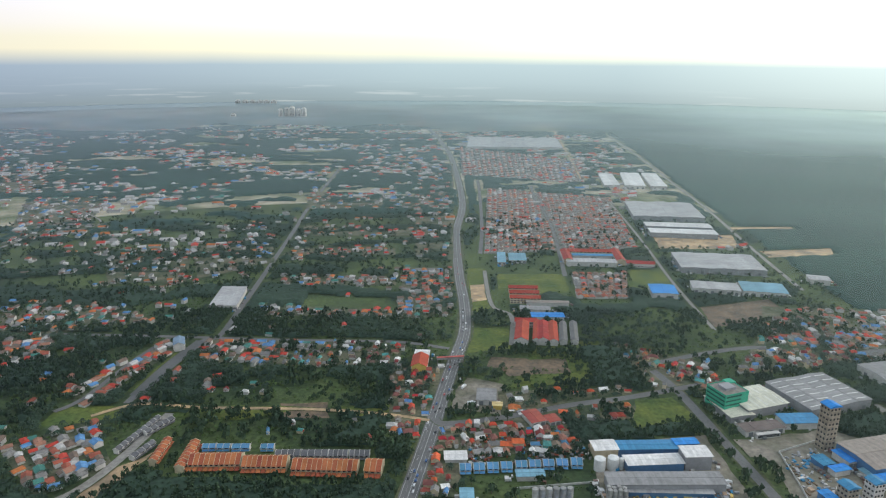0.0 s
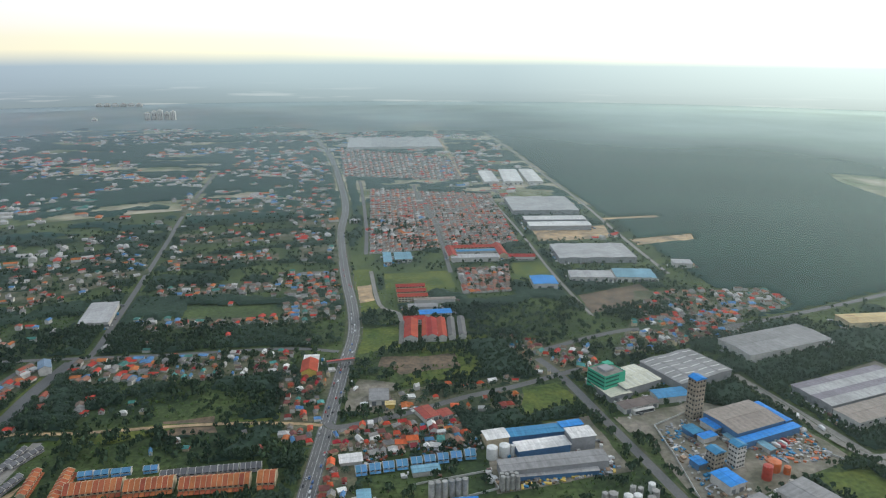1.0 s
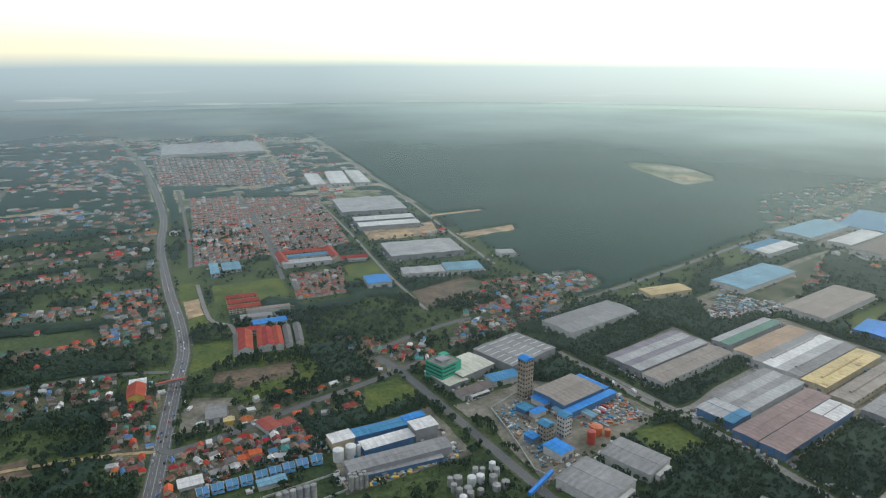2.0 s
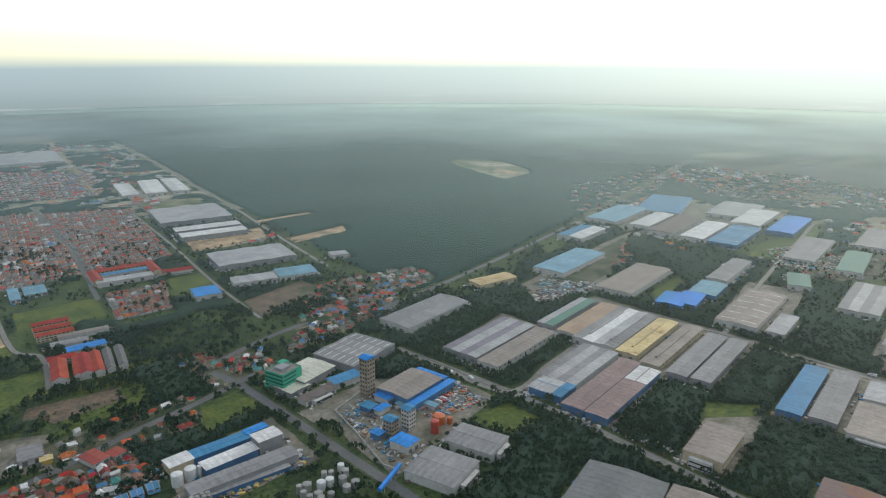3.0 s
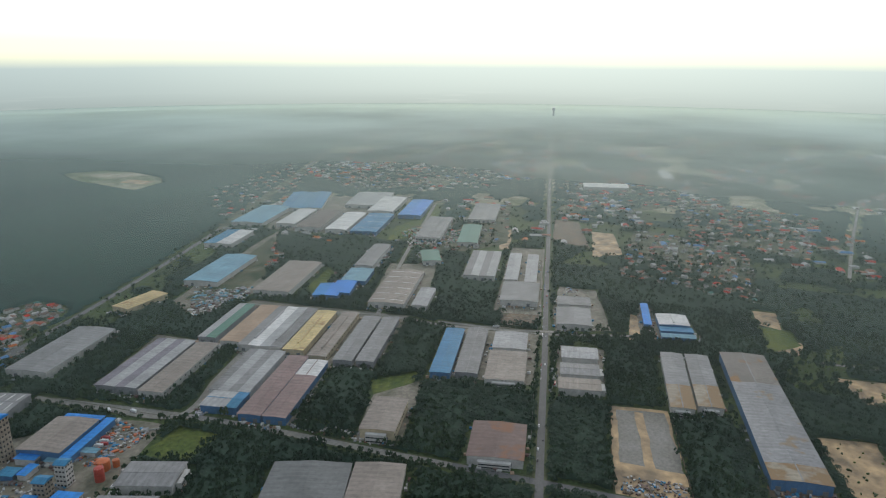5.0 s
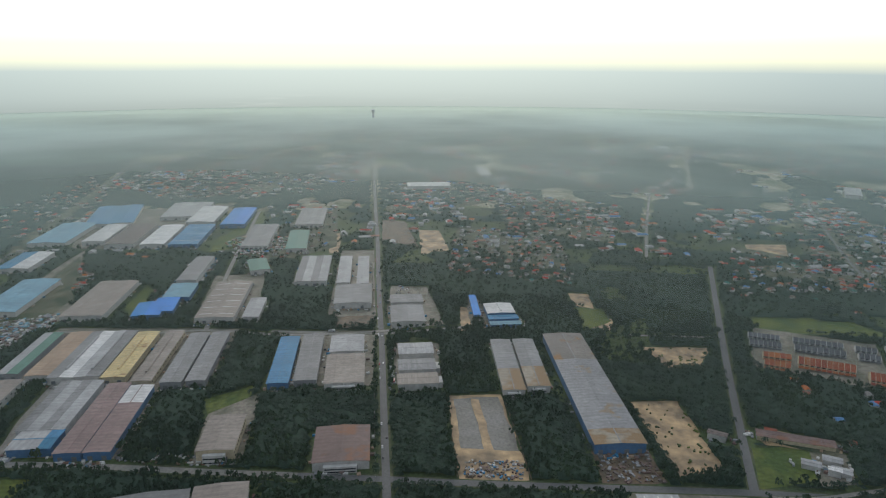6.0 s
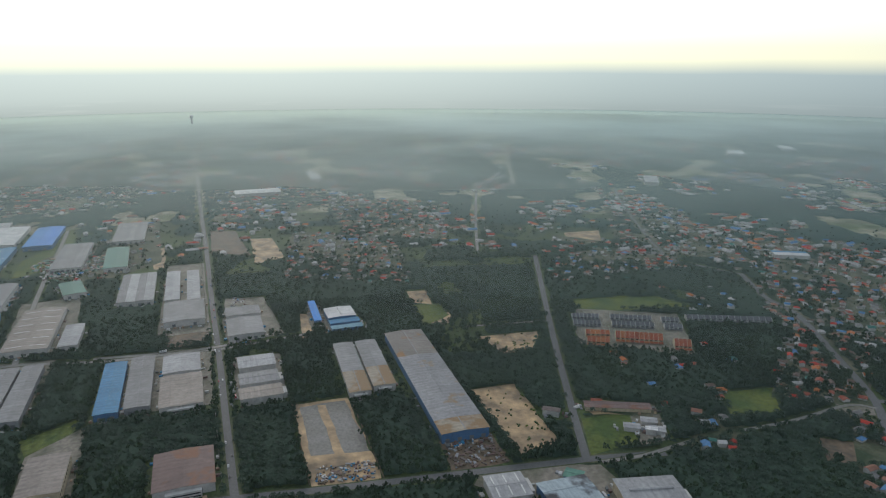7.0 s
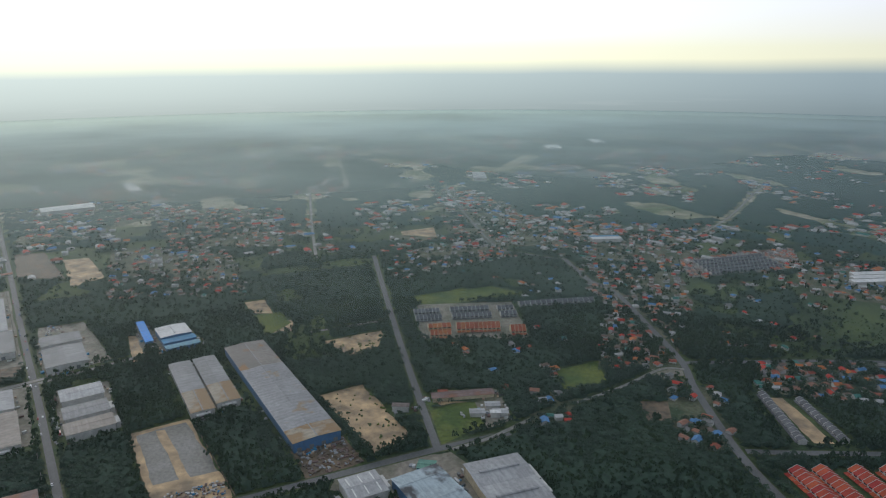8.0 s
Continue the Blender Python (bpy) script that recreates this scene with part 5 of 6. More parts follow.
# ---- far landmarks ----
def apartment_block(x, y, w, d, h, ang, label):
    t = thing("apartment_block", pose(x, y, 0, 0, 0, ang), label, "apartment building")
    part("wall", block(-w / 2, -d / 2, 0, w / 2, d / 2, h), TANKWHITE, t)
    part("roof_hut", block(-w / 4, -d / 4, h, w / 4, d / 4, h + 5, 0.5), WALL, t)
    for k in range(int(h // 6)):
        for j in (-0.34, 0, 0.34):
            part("window", block(w * j - w * 0.1, -d / 2 - 0.2, 2 + 6 * k, w * j + w * 0.1, -d / 2, 4.5 + 6 * k), GLASS, t)
    return t


for k in range(5):
    apartment_block(-845 + 30 * k, 3640 + 8 * (k % 2), 22, 26, 58 + 6 * (k % 3), 0, "pale high-rise apartment block in the haze")
apartment_block(-1088, 3627, 24, 20, 34, 0, "pale mid-rise apartment block in the haze")
for k in range(6):
    apartment_block(-1330 + 46 * k, 4560, 34, 24, 40, 0, "pale row of apartment blocks in the haze")
mast = thing("water_tower", pose(3870, 858, 0), "slim white water tower at the end of the street", "water tower")
part("shaft", drum(5, 0, 52, 14), TANKWHITE, mast)
part("bowl", drum(9, 52, 66, 16, cap=2), TANKWHITE, mast)
for x, y, w, d, a, m in ((-560, 4500, 260, 60, 10, WHITE), (-300, 4560, 240, 50, 8, WHITE), (-860, 4350, 200, 60, 12, LIGHT), (-1650, 4250, 220, 60, 15, LIGHT), (150, 4500, 300, 40, 0, LIGHT), (2500, -1480, 110, 60, -20, WHITE), (2600, -1760, 130, 50, -20, WHITE),
                         (3350, -1550, 130, 50, -20, LIGHT), (2850, -560, 60, 40, 0, WHITE), (700, 4400, 200, 40, 5, LIGHT), (3400, 1300, 200, 60, 12, LIGHT), (3150, 1050, 160, 50, 12, LIGHT), (1950, -900, 120, 40, -20, LIGHT), (2150, 120, 150, 30, 12, LIGHT), (1900, 260, 60, 120, 12, WHITE)):
    warehouse(x, y, w, d, a, 10, m, WALL, "long pale factory roof in the haze", 1, doors=1)

# ---- vehicles ----
CARS = [material(f"{n}_car_paint", c, 0.3, 0.08) for n, c in (("white", (0.7, 0.7, 0.7)), ("silver", (0.4, 0.41, 0.42)), ("black", (0.03, 0.03, 0.035)), ("red", (0.35, 0.03, 0.03)), ("blue", (0.05, 0.12, 0.3)))]
RUBBER = material("black_rubber", (0.02, 0.02, 0.02), 0.9)


def car_shape():
    side = [(-2.1, 0.35), (2.1, 0.35), (2.15, 0.8), (1.3, 0.95), (0.6, 1.42), (-1.1, 1.45), (-1.9, 0.98), (-2.15, 0.9)]
    v = [(x, s * (0.85 if z < 1 else 0.7), z) for s in (-1, 1) for x, z in side]
    n = len(side)
    return v, [tuple(range(n))[::-1], tuple(range(n, 2 * n))] + [(i, (i + 1) % n, n + (i + 1) % n, n + i) for i in range(n)]


def wheel_shape(x, y, r=0.32, w=0.2):
    v, f = drum(r, -w / 2, w / 2, 10)
    return [(p[0] + x, p[2] + y, p[1] + r) for p in v], f


def car(x, y, ang, paint, z=0.75):
    t = thing("car", pose(x, y, z, 0, 0, ang), f"{paint.name.split('_')[0]} car on the grey road", "car", "cars on the road")
    part("body", car_shape(), paint, t)
    part("windscreen", joined(slab((0.72, -0.6, 1.36), (1.26, -0.66, 1.0), (1.26, 0.66, 1.0), (0.72, 0.6, 1.36), 0.02)), GLASS, t)
    for sx in (-1.3, 1.3):
        for sy in (-0.8, 0.8):
            part("wheel", wheel_shape(sx, sy), RUBBER, t)
    return t


def truck(x, y, ang, paint, z=0.75):
    t = thing("truck", pose(x, y, z, 0, 0, ang), f"{paint.name.split('_')[0]} box truck parked in a yard", "truck", "trucks")
    part("cargo_box", block(-4.5, -1.2, 1.0, 2.2, 1.2, 3.6, 0.05), paint, t)
    part("cab", block(2.4, -1.1, 0.5, 4.4, 1.1, 2.7, 0.3), paint, t)
    part("windscreen", block(4.4, -0.95, 1.5, 4.43, 0.95, 2.3), GLASS, t)
    for sx in (-3.3, -2.2, 3.3):
        for sy in (-1.0, 1.0):
            part("wheel", wheel_shape(sx, sy, 0.48, 0.3), RUBBER, t)
    return t


first_cars = [car(-27 + 3.2, 492, 82, CARS[0]), car(-22 - 4.4, 520, 262, CARS[1]), car(-10 + 3.3, 585, 81, CARS[2]), car(2, 660, 80, CARS[3]), car(-6, 640, 260, CARS[4])]
MAIN = [(-28, 485), (-12, 581), (11, 728), (28, 828), (31, 931), (26, 1090), (27, 1352)]
lane_rng = random.Random(5)
for k in range(46):
    i = lane_rng.randrange(len(MAIN) - 1)
    f = lane_rng.random()
    (ax, ay), (bx, by) = MAIN[i], MAIN[i + 1]
    ang = math.atan2(by - ay, bx - ax)
    side = lane_rng.choice((-5.2, -1.9, 1.9, 5.2))
    x, y = ax + (bx - ax) * f + math.sin(ang) * side, ay + (by - ay) * f - math.cos(ang) * side
    copy_thing(first_cars[k % 5], pose(x, y, 0.75, 0, 0, math.degrees(ang) + (180 if side < 0 else 0)))
for k in range(26):
    f = lane_rng.random()
    x, y = 490 + 700 * f, 96 + 160 * f
    s = lane_rng.choice((-2.2, 2.2))
    copy_thing(first_cars[k % 5], pose(x - 0.22 * s, y + s, 0.75, 0, 0, 12.8 + (180 if s > 0 else 0)))
first_trucks = [truck(400, 500, 105, CARS[0], 0.6), truck(404, 498, 105, CARS[3], 0.6), truck(20, 690, 100, CARS[0], 0.6)]
for k, (x, y, a) in enumerate(((408, 502, 105), (413, 505, 100), (240, 505, 10), (236, 498, 10), (222, 494, 14), (455, 545, 60), (463, 520, 80), (640, 420, 12), (645, 470, 12), (826, 240, 100), (690, 128, 12), (660, 160, 100), (640, 545, 100), (500, 600, 60), (23, 676, 60), (30, 640, 20))):
    copy_thing(first_trucks[k % 3], pose(x, y, 0.6, 0, 0, a))

# ---- power poles along the streets ----
def pole(x, y, ang):
    t = thing("power_pole", pose(x, y, 0, 0, 0, ang), "slim grey concrete power pole beside the road", "pole", "power poles")
    part("shaft", drum(0.22, 0, 10.5, 7, cap=0.1), CONCRETE, t)
    part("crossarm", block(-1.3, -0.12, 9.4, 1.3, 0.12, 9.7), METAL, t)
    return t


p0 = pole(492, 106, 13)
for k in range(1, 26):
    copy_thing(p0, pose(492 + 38 * k * 0.975, 106 + 38 * k * 0.222, 0, 0, 0, 13))
for k in range(24):
    i = min(int(k / 4), 5)
    f = k / 4 - i
    (ax, ay), (bx, by) = MAIN[i], MAIN[i + 1]
    copy_thing(p0, pose(ax + (bx - ax) * f + 11, ay + (by - ay) * f, 0, 0, 0, 0))


# ---- stacked goods, scrap and rubble, too many to count ----
def clutter(corners, count, low, high, mats, label, seed):
    r = random.Random(seed)
    a, b, c, d = (Vector((*q, 0)) for q in corners)
    shapes, index = [], []
    for _ in range(count):
        u, v = r.random(), r.random()
        p = (a.lerp(b, u)).lerp(d.lerp(c, u), v)
        w, dd, h, t = r.uniform(low, high), r.uniform(low, high) * r.choice((1, 1, 2.4)), r.uniform(0.5, 1.0) * low + 0.6, r.uniform(0, 3.2)
        vv, ff = block(-w / 2, -dd / 2, 0, w / 2, dd / 2, h, 0.12)
        vv = [(x + r.uniform(-0.2, 0.2), y + r.uniform(-0.2, 0.2), z) for x, y, z in vv]
        shapes.append(([(p.x + x * math.cos(t) - y * math.sin(t), p.y + x * math.sin(t) + y * math.cos(t), z + 0.4) for x, y, z in vv], ff))
        index += [r.randrange(len(mats))] * len(ff)
    me = mesh_of("yard_clutter", *joined(*shapes), mats)
    me.polygons.foreach_set("material_index", index)
    tagged(new("yard_clutter", me), label, "clutter", kind="stuff")


clutter([(573, -90), (583, -138), (527, -148), (522, -94)], 170, 0.8, 3.0, (SOIL, WALLGREY, RUSTY, SOIL, BROWN), "heaps of scrap and timber in a brown yard", 1)
clutter([(540, 30), (545, -20), (516, -24), (513, 32)], 150, 0.8, 2.6, (SOIL, WALLGREY, BLUE, WALL, RUSTY), "site huts and materials beside the concrete pad", 2)
clutter([(372, 520), (445, 515), (440, 470), (372, 475)], 260, 0.8, 3.2, (WALLGREY, WALL, ORANGETANK, SOIL, BLUE), "stacked goods and machine parts in the works yard", 3)
clutter([(302, 545), (345, 560), (340, 440), (300, 440)], 220, 0.8, 3.0, (WALLGREY, WALL, BLUE, SOIL, METAL), "pipes, pumps and small tanks of the works", 4)
clutter([(140, 490), (236, 496), (238, 486), (140, 476)], 150, 0.8, 3.0, (WALLGREY, YELLOWWALL, BLUE, SOIL, WALL), "pallets and yellow machinery along the lean-to", 5)
clutter([(470, 455), (500, 440), (640, 480), (640, 500)], 180, 0.8, 3.0, (WALL, WALLGREY, SOIL, BLUE), "parked cars and goods beside the sheds", 6)
clutter([(680, 640), (790, 720), (840, 650), (740, 600)], 420, 1.5, 5.0, (WALL, WALLGREY, BROWN, RUSTY, PALEBLUE), "small shacks and stacked goods among workshops", 7)
clutter([(900, 540), (1050, 500), (1200, 560), (1050, 620)], 420, 1.5, 5.0, (WALL, WALLGREY, BLUE, RUSTY, BROWN), "small shacks and stacked goods among workshops", 8)
clutter([(1100, 480), (1250, 430), (1400, 520), (1250, 580)], 420, 1.5, 6.0, (WALL, WALLGREY, GREENROOF, RUSTY, TAN), "small shacks and stacked goods among workshops", 9)
clutter([(498, 355), (500, 250), (520, 250), (516, 350)], 120, 0.8, 2.6, (WALL, WALLGREY, SOIL), "stacked goods beside the street", 10)
clutter([(20, 520), (130, 540), (130, 590), (30, 585)], 260, 1.0, 3.2, (WALL, WALLGREY, RUSTY, ORANGE, BLUE, BROWN), "sheds, awnings and clutter behind small houses", 11)
clutter([(690, -190), (560, -202), (540, -165), (672, -140)], 40, 0.8, 2.6, (SCRUB, GRASS, SCRUB), "dark tufts of scrub on bare sand", 12)
clutter([(829, -172), (836, -256), (780, -234), (768, -196)], 20, 0.8, 2.6, (SCRUB, GRASS, SCRUB), "dark tufts of scrub on bare sand", 13)
clutter([(870, 130), (1030, 170), (1030, 190), (880, 165)], 130, 0.8, 3.0, (WALL, WALLGREY, RUSTY, BLUE), "parked cars and goods along the street", 14)

def yard_goods(mats, label, seed):
    """Goods, skips, vans and lean-tos along the walls of every shed."""
    r = random.Random(seed)
    shapes, index = [], []
    for x, y, w, d, ang in yards:
        m = pose(x, y, 0, 0, 0, ang)
        for _ in range(int((w + d) / 5)):
            if r.random() < 0.75:
                at = r.uniform(-w / 2, w / 2), r.choice((-1, 1)) * (d / 2 + r.uniform(3, 10))
            else:
                at = r.choice((-1, 1)) * (w / 2 + r.uniform(2, 4)), r.uniform(-d / 2, d / 2)
            a, b, h = r.uniform(0.8, 2.2), r.uniform(1.2, 5.0), r.uniform(0.7, 2.6)
            turn = m @ pose(at[0], at[1], 0.5, 0, 0, r.choice((0, 90)) + r.gauss(0, 6))
            v, f = block(-a, -b / 2, 0, a, b / 2, h, 0.15)
            shapes.append(([tuple(turn @ Vector(q)) for q in v], f))
            index += [r.randrange(len(mats))] * len(f)
    me = mesh_of("yard_clutter", *joined(*shapes), mats)
    me.polygons.foreach_set("material_index", index)
    tagged(new("yard_clutter", me), label, "clutter", kind="stuff")


yard_goods((WALL, WALL, WHITE, WALLGREY, BLUE, RUSTY, DARK, TAN), "stacked goods, skips and vans along the factory walls", 21)

# ---- village houses ----
def roofing(name, color):
    return material(name, color, 0.75, 0.22, 0.7, 0.1, per_object=0.3, gloss=0.15)


ROOFS = [roofing("red_house_roof", (0.50, 0.06, 0.035)), roofing("dark_red_house_roof", (0.26, 0.055, 0.045)), roofing("orange_house_roof", (0.42, 0.11, 0.04)),
         roofing("blue_house_roof", (0.10, 0.24, 0.42)), roofing("grey_house_roof", (0.22, 0.21, 0.20)), roofing("pale_house_roof", (0.72, 0.70, 0.67)),
         roofing("teal_house_roof", (0.09, 0.28, 0.25)), roofing("brown_house_roof", (0.18, 0.13, 0.10)), roofing("dusty_pink_house_roof", (0.27, 0.12, 0.09))]
HUES = ["bright red", "dark red", "orange", "blue", "grey", "pale", "teal", "brown", "dusty pink"]
MIXED, REDS, ESTATE = (4, 4, 2, 3, 5, 3, 2, 5, 3), (7, 5, 4, 1, 2, 2, 0, 3, 3), (2, 5, 1, 0, 3, 2, 0, 5, 7)
VILLAGEGROUND = material("trodden_village_ground", (0.15, 0.14, 0.09), 0.95, 0.3, 0.3, 0.03, second=(0.035, 0.058, 0.026), gloss=0.2)
ESTATEGROUND = material("grey_estate_paving", (0.21, 0.19, 0.17), 0.95, 0.25, 0.3, 0.05, second=(0.12, 0.115, 0.09))
plots = []   # x, y, turn, width, depth, roof


def village(corners, count, mix):
    """Lays houses out in loose rows over a four-cornered stretch, clear of roads and of one another."""
    a, b, c, d = (np.array(q, float) for q in corners)
    turn = math.degrees(math.atan2(*(b - a)[::-1]))
    w, h = (np.linalg.norm(b - a) + np.linalg.norm(c - d)) / 2, (np.linalg.norm(d - a) + np.linalg.norm(c - b)) / 2
    estate = mix is ESTATE
    count = int(count * (0.8 if not estate and np.hypot(*a) > 1250 else 1.45))
    field("village_ground", [tuple(map(float, q)) for q in corners], ESTATEGROUND if estate else VILLAGEGROUND, "trodden earth, paving and grass between the houses", 0.02, 8, clear=False)
    cols = max(1, round(math.sqrt(count * w / h * (1.6 if estate else 1.2))))
    rows = max(1, math.ceil(count / cols))
    for i in range(cols):
        for j in range(rows):
            loose = 0.1 if estate else 0.85
            u, v = (i + 0.5 + loose * random.uniform(-0.5, 0.5)) / cols, (j + 0.5 + loose * random.uniform(-0.5, 0.5)) / rows
            x, y = (1 - v) * ((1 - u) * a + u * b) + v * ((1 - u) * d + u * c)
            if is_taken(x, y):
                continue
            wide, deep = (random.uniform(6, 8), random.uniform(9, 11.5)) if estate else (random.uniform(5, 8.5), random.uniform(6, 11))
            if math.hypot(x, y) > 1500:
                wide, deep = wide * 1.15, deep * 1.15
            roof = random.choices(range(9), mix)[0]
            ang = turn + (random.gauss(0, 2) if estate else random.choice((0, 90)) + random.gauss(0, 8))
            plots.append((x, y, ang, wide, deep, roof))
            claim(oblong(x, y, wide, deep, ang, 0.5 if estate else 2.0))


village([(-407, 657), (-341, 797), (-322, 769), (-365, 633)], 50, REDS)
village([(-298, 806), (-44, 791), (-54, 727), (-286, 737)], 75, MIXED)
village([(-61, 727), (4, 728), (-17, 571), (-50, 581)], 45, MIXED)
village([(-403, 554), (-343, 610), (-286, 524), (-331, 483)], 45, MIXED)
village([(-4, 595), (122, 612), (122, 553), (-9, 542)], 85, MIXED)
village([(-14, 539), (16, 539), (13, 485), (-17, 485)], 16, MIXED)
village([(59, 667), (213, 681), (189, 612), (59, 605)], 24, REDS)
village([(211, 802), (308, 738), (303, 675), (229, 672)], 45, MIXED)
village([(400, 813), (576, 833), (525, 751), (330, 710)], 100, MIXED)
village([(-65, 1105), (15, 1106), (13, 887), (-64, 876)], 50, MIXED)
village([(-91, 2226), (32, 2229), (19, 1155), (-48, 1154)], 70, MIXED)
village([(116, 1801), (415, 1682), (361, 1224), (74, 1191)], 420, ESTATE)
village([(58, 2612), (454, 2300), (392, 1888), (55, 1997)], 260, ESTATE)
village([(211, 1078), (303, 1079), (272, 957), (197, 957)], 45, ESTATE)
village([(-557, 804), (-496, 823), (-464, 739), (-503, 716)], 25, MIXED)
village([(-626, 1218), (-461, 1220), (-401, 1022), (-523, 1020)], 60, MIXED)
village([(-461, 1220), (-335, 1324), (-290, 1134), (-390, 1041)], 45, MIXED)
village([(-1022, 1669), (-815, 1673), (-742, 1387), (-812, 1215)], 100, MIXED)
village([(-342, 1753), (22, 1689), (20, 1548), (-318, 1554)], 60, MIXED)
village([(-1349, 2085), (-1251, 2257), (-1000, 1704), (-1112, 1702)], 70, REDS)
village([(-625, 913), (-466, 914), (-381, 862), (-557, 804)], 40, MIXED)
village([(-260, 1063), (-76, 1059), (-73, 1015), (-247, 1007)], 25, MIXED)
village([(-262, 928), (-74, 908), (-72, 882), (-243, 884)], 18, MIXED)
village([(-287, 1394), (7, 1375), (7, 1316), (-282, 1312)], 26, REDS)
village([(-275, 1223), (-88, 1225), (-85, 1181), (-286, 1179)], 26, REDS)
village([(771, -569), (709, -662), (579, -559), (616, -467)], 38, MIXED)
village([(581, -532), (505, -565), (412, -486), (436, -439)], 24, MIXED)
village([(1031, -666), (937, -848), (718, -699), (752, -585)], 80, MIXED)
village([(1361, -426), (1199, -633), (1087, -577), (1041, -329)], 85, MIXED)
village([(563, -655), (498, -804), (417, -698), (502, -603)], 45, MIXED)
village([(1464, 128), (1377, -86), (1068, -107), (1102, 121)], 170, MIXED)
village([(1855, 74), (1720, -249), (1333, -192), (1420, 21)], 170, REDS)
village([(1876, -705), (1561, -812), (1117, -717), (1243, -525)], 140, MIXED)
village([(1439, -751), (1187, -1052), (925, -876), (1047, -676)], 130, MIXED)
village([(960, -867), (947, -1131), (831, -1033), (869, -816)], 110, ESTATE)
village([(887, -1067), (795, -1195), (648, -1002), (735, -927)], 70, MIXED)
village([(1115, -836), (1184, -1129), (1050, -1116), (1039, -797)], 45, MIXED)
village([(600, -365), (581, -414), (505, -367), (522, -324)], 8, MIXED)
village([(632, -266), (615, -329), (588, -316), (611, -258)], 6, REDS)
village([(1470, 1243), (1934, 1293), (1640, 1072), (1090, 917)], 80, MIXED)
village([(1836, 1226), (2613, 895), (1798, 530), (1631, 904)], 240, MIXED)
village([(754, 708), (1114, 802), (989, 691), (756, 639)], 70, MIXED)
village([(1290, 579), (1625, 449), (1247, 349), (1110, 441)], 60, MIXED)
village([(1940, 401), (2404, 184), (1728, 68), (1473, 294)], 120, MIXED)
village([(456, 928), (658, 901), (662, 841), (371, 714)], 70, MIXED)
# Loose houses along the lanes of the village land, in bands between the groves.
for _ in range(3600):
    r, a = math.sqrt(random.uniform(560 ** 2, 1500 ** 2)), random.uniform(-1.05, 2.25)
    x, y = r * math.cos(a), r * math.sin(a)
    if not (x < -15 and y > 560 or y < -330 and x > 560) or is_taken(x, y):
        continue
    if noise.noise((x * 0.006, y * 0.028, 2)) + 0.4 * noise.noise((x * 0.02, y * 0.03, 4)) < 0.08:
        continue
    plots.append((x, y, random.choice((0, 90)) + random.gauss(0, 8), random.uniform(5, 8.5), random.uniform(6, 11), random.choices(range(9), MIXED)[0]))
    claim(oblong(x, y, 9, 10, 0))

# Scattered farther villages, in clusters.
for _ in range(30000):
    r, a = math.sqrt(random.uniform(1300 ** 2, 4600 ** 2)), random.uniform(-1.05, 2.25)
    x, y = r * math.cos(a), r * math.sin(a)
    wood = y > 860 + 0.34 * (x - 900) and x > 560 + 0.06 * (y - 1000)
    patch = noise.noise((x * 0.0035, y * 0.006, 5)) + 0.5 * noise.noise((x * 0.012, y * 0.02, 8))
    if wood or patch < 0.02 + (0.1 if r < 2000 else 0) or is_taken(x, y):
        continue
    plots.append((x, y, random.choice((12, 102)) + random.gauss(0, 6), random.uniform(8, 13), random.uniform(10, 26), random.choices(range(9), (4, 1, 3, 2, 2, 11, 1, 0, 2))[0]))
    claim(oblong(x, y, 14, 16, 0))


def house_shapes(kind, w, d):
    """Wall and roof of a house of unit size w by d: 0 hipped, 1 gabled, 2 gabled with a lower wing, 3 low lean-to."""
    h = (3.4, 3.2, 5.2, 2.8)[kind]
    rise = (0.24, 0.20, 0.26, 0.10)[kind] * w
    x, y = w / 2 + 0.6, d / 2 + 0.6
    if kind == 0:
        k = min(w / 2, d / 2 - 0.3)
        v = [(-x, -y, h), (x, -y, h), (x, y, h), (-x, y, h), (0, -y + k, h + rise), (0, y - k, h + rise), (-x, -y, h - 0.2), (x, -y, h - 0.2), (x, y, h - 0.2), (-x, y, h - 0.2)]
        roof = v, [(0, 1, 4), (1, 2, 5, 4), (2, 3, 5), (3, 0, 4, 5), (6, 7, 1, 0), (7, 8, 2, 1), (8, 9, 3, 2), (9, 6, 0, 3), (9, 8, 7, 6)]
        wall = block(-w / 2, -d / 2, 0, w / 2, d / 2, h - 0.2)
    else:
        wall = gabled(-w / 2, w / 2, -d / 2, d / 2, h, h + rise)
        roof = joined(slab((-x, -y, h + 0.05), (0, -y, h + rise + 0.2), (0, y, h + rise + 0.2), (-x, y, h + 0.05), 0.18),
                      slab((0, -y, h + rise + 0.2), (x, -y, h + 0.05), (x, y, h + 0.05), (0, y, h + rise + 0.2), 0.18))
    return wall, roof


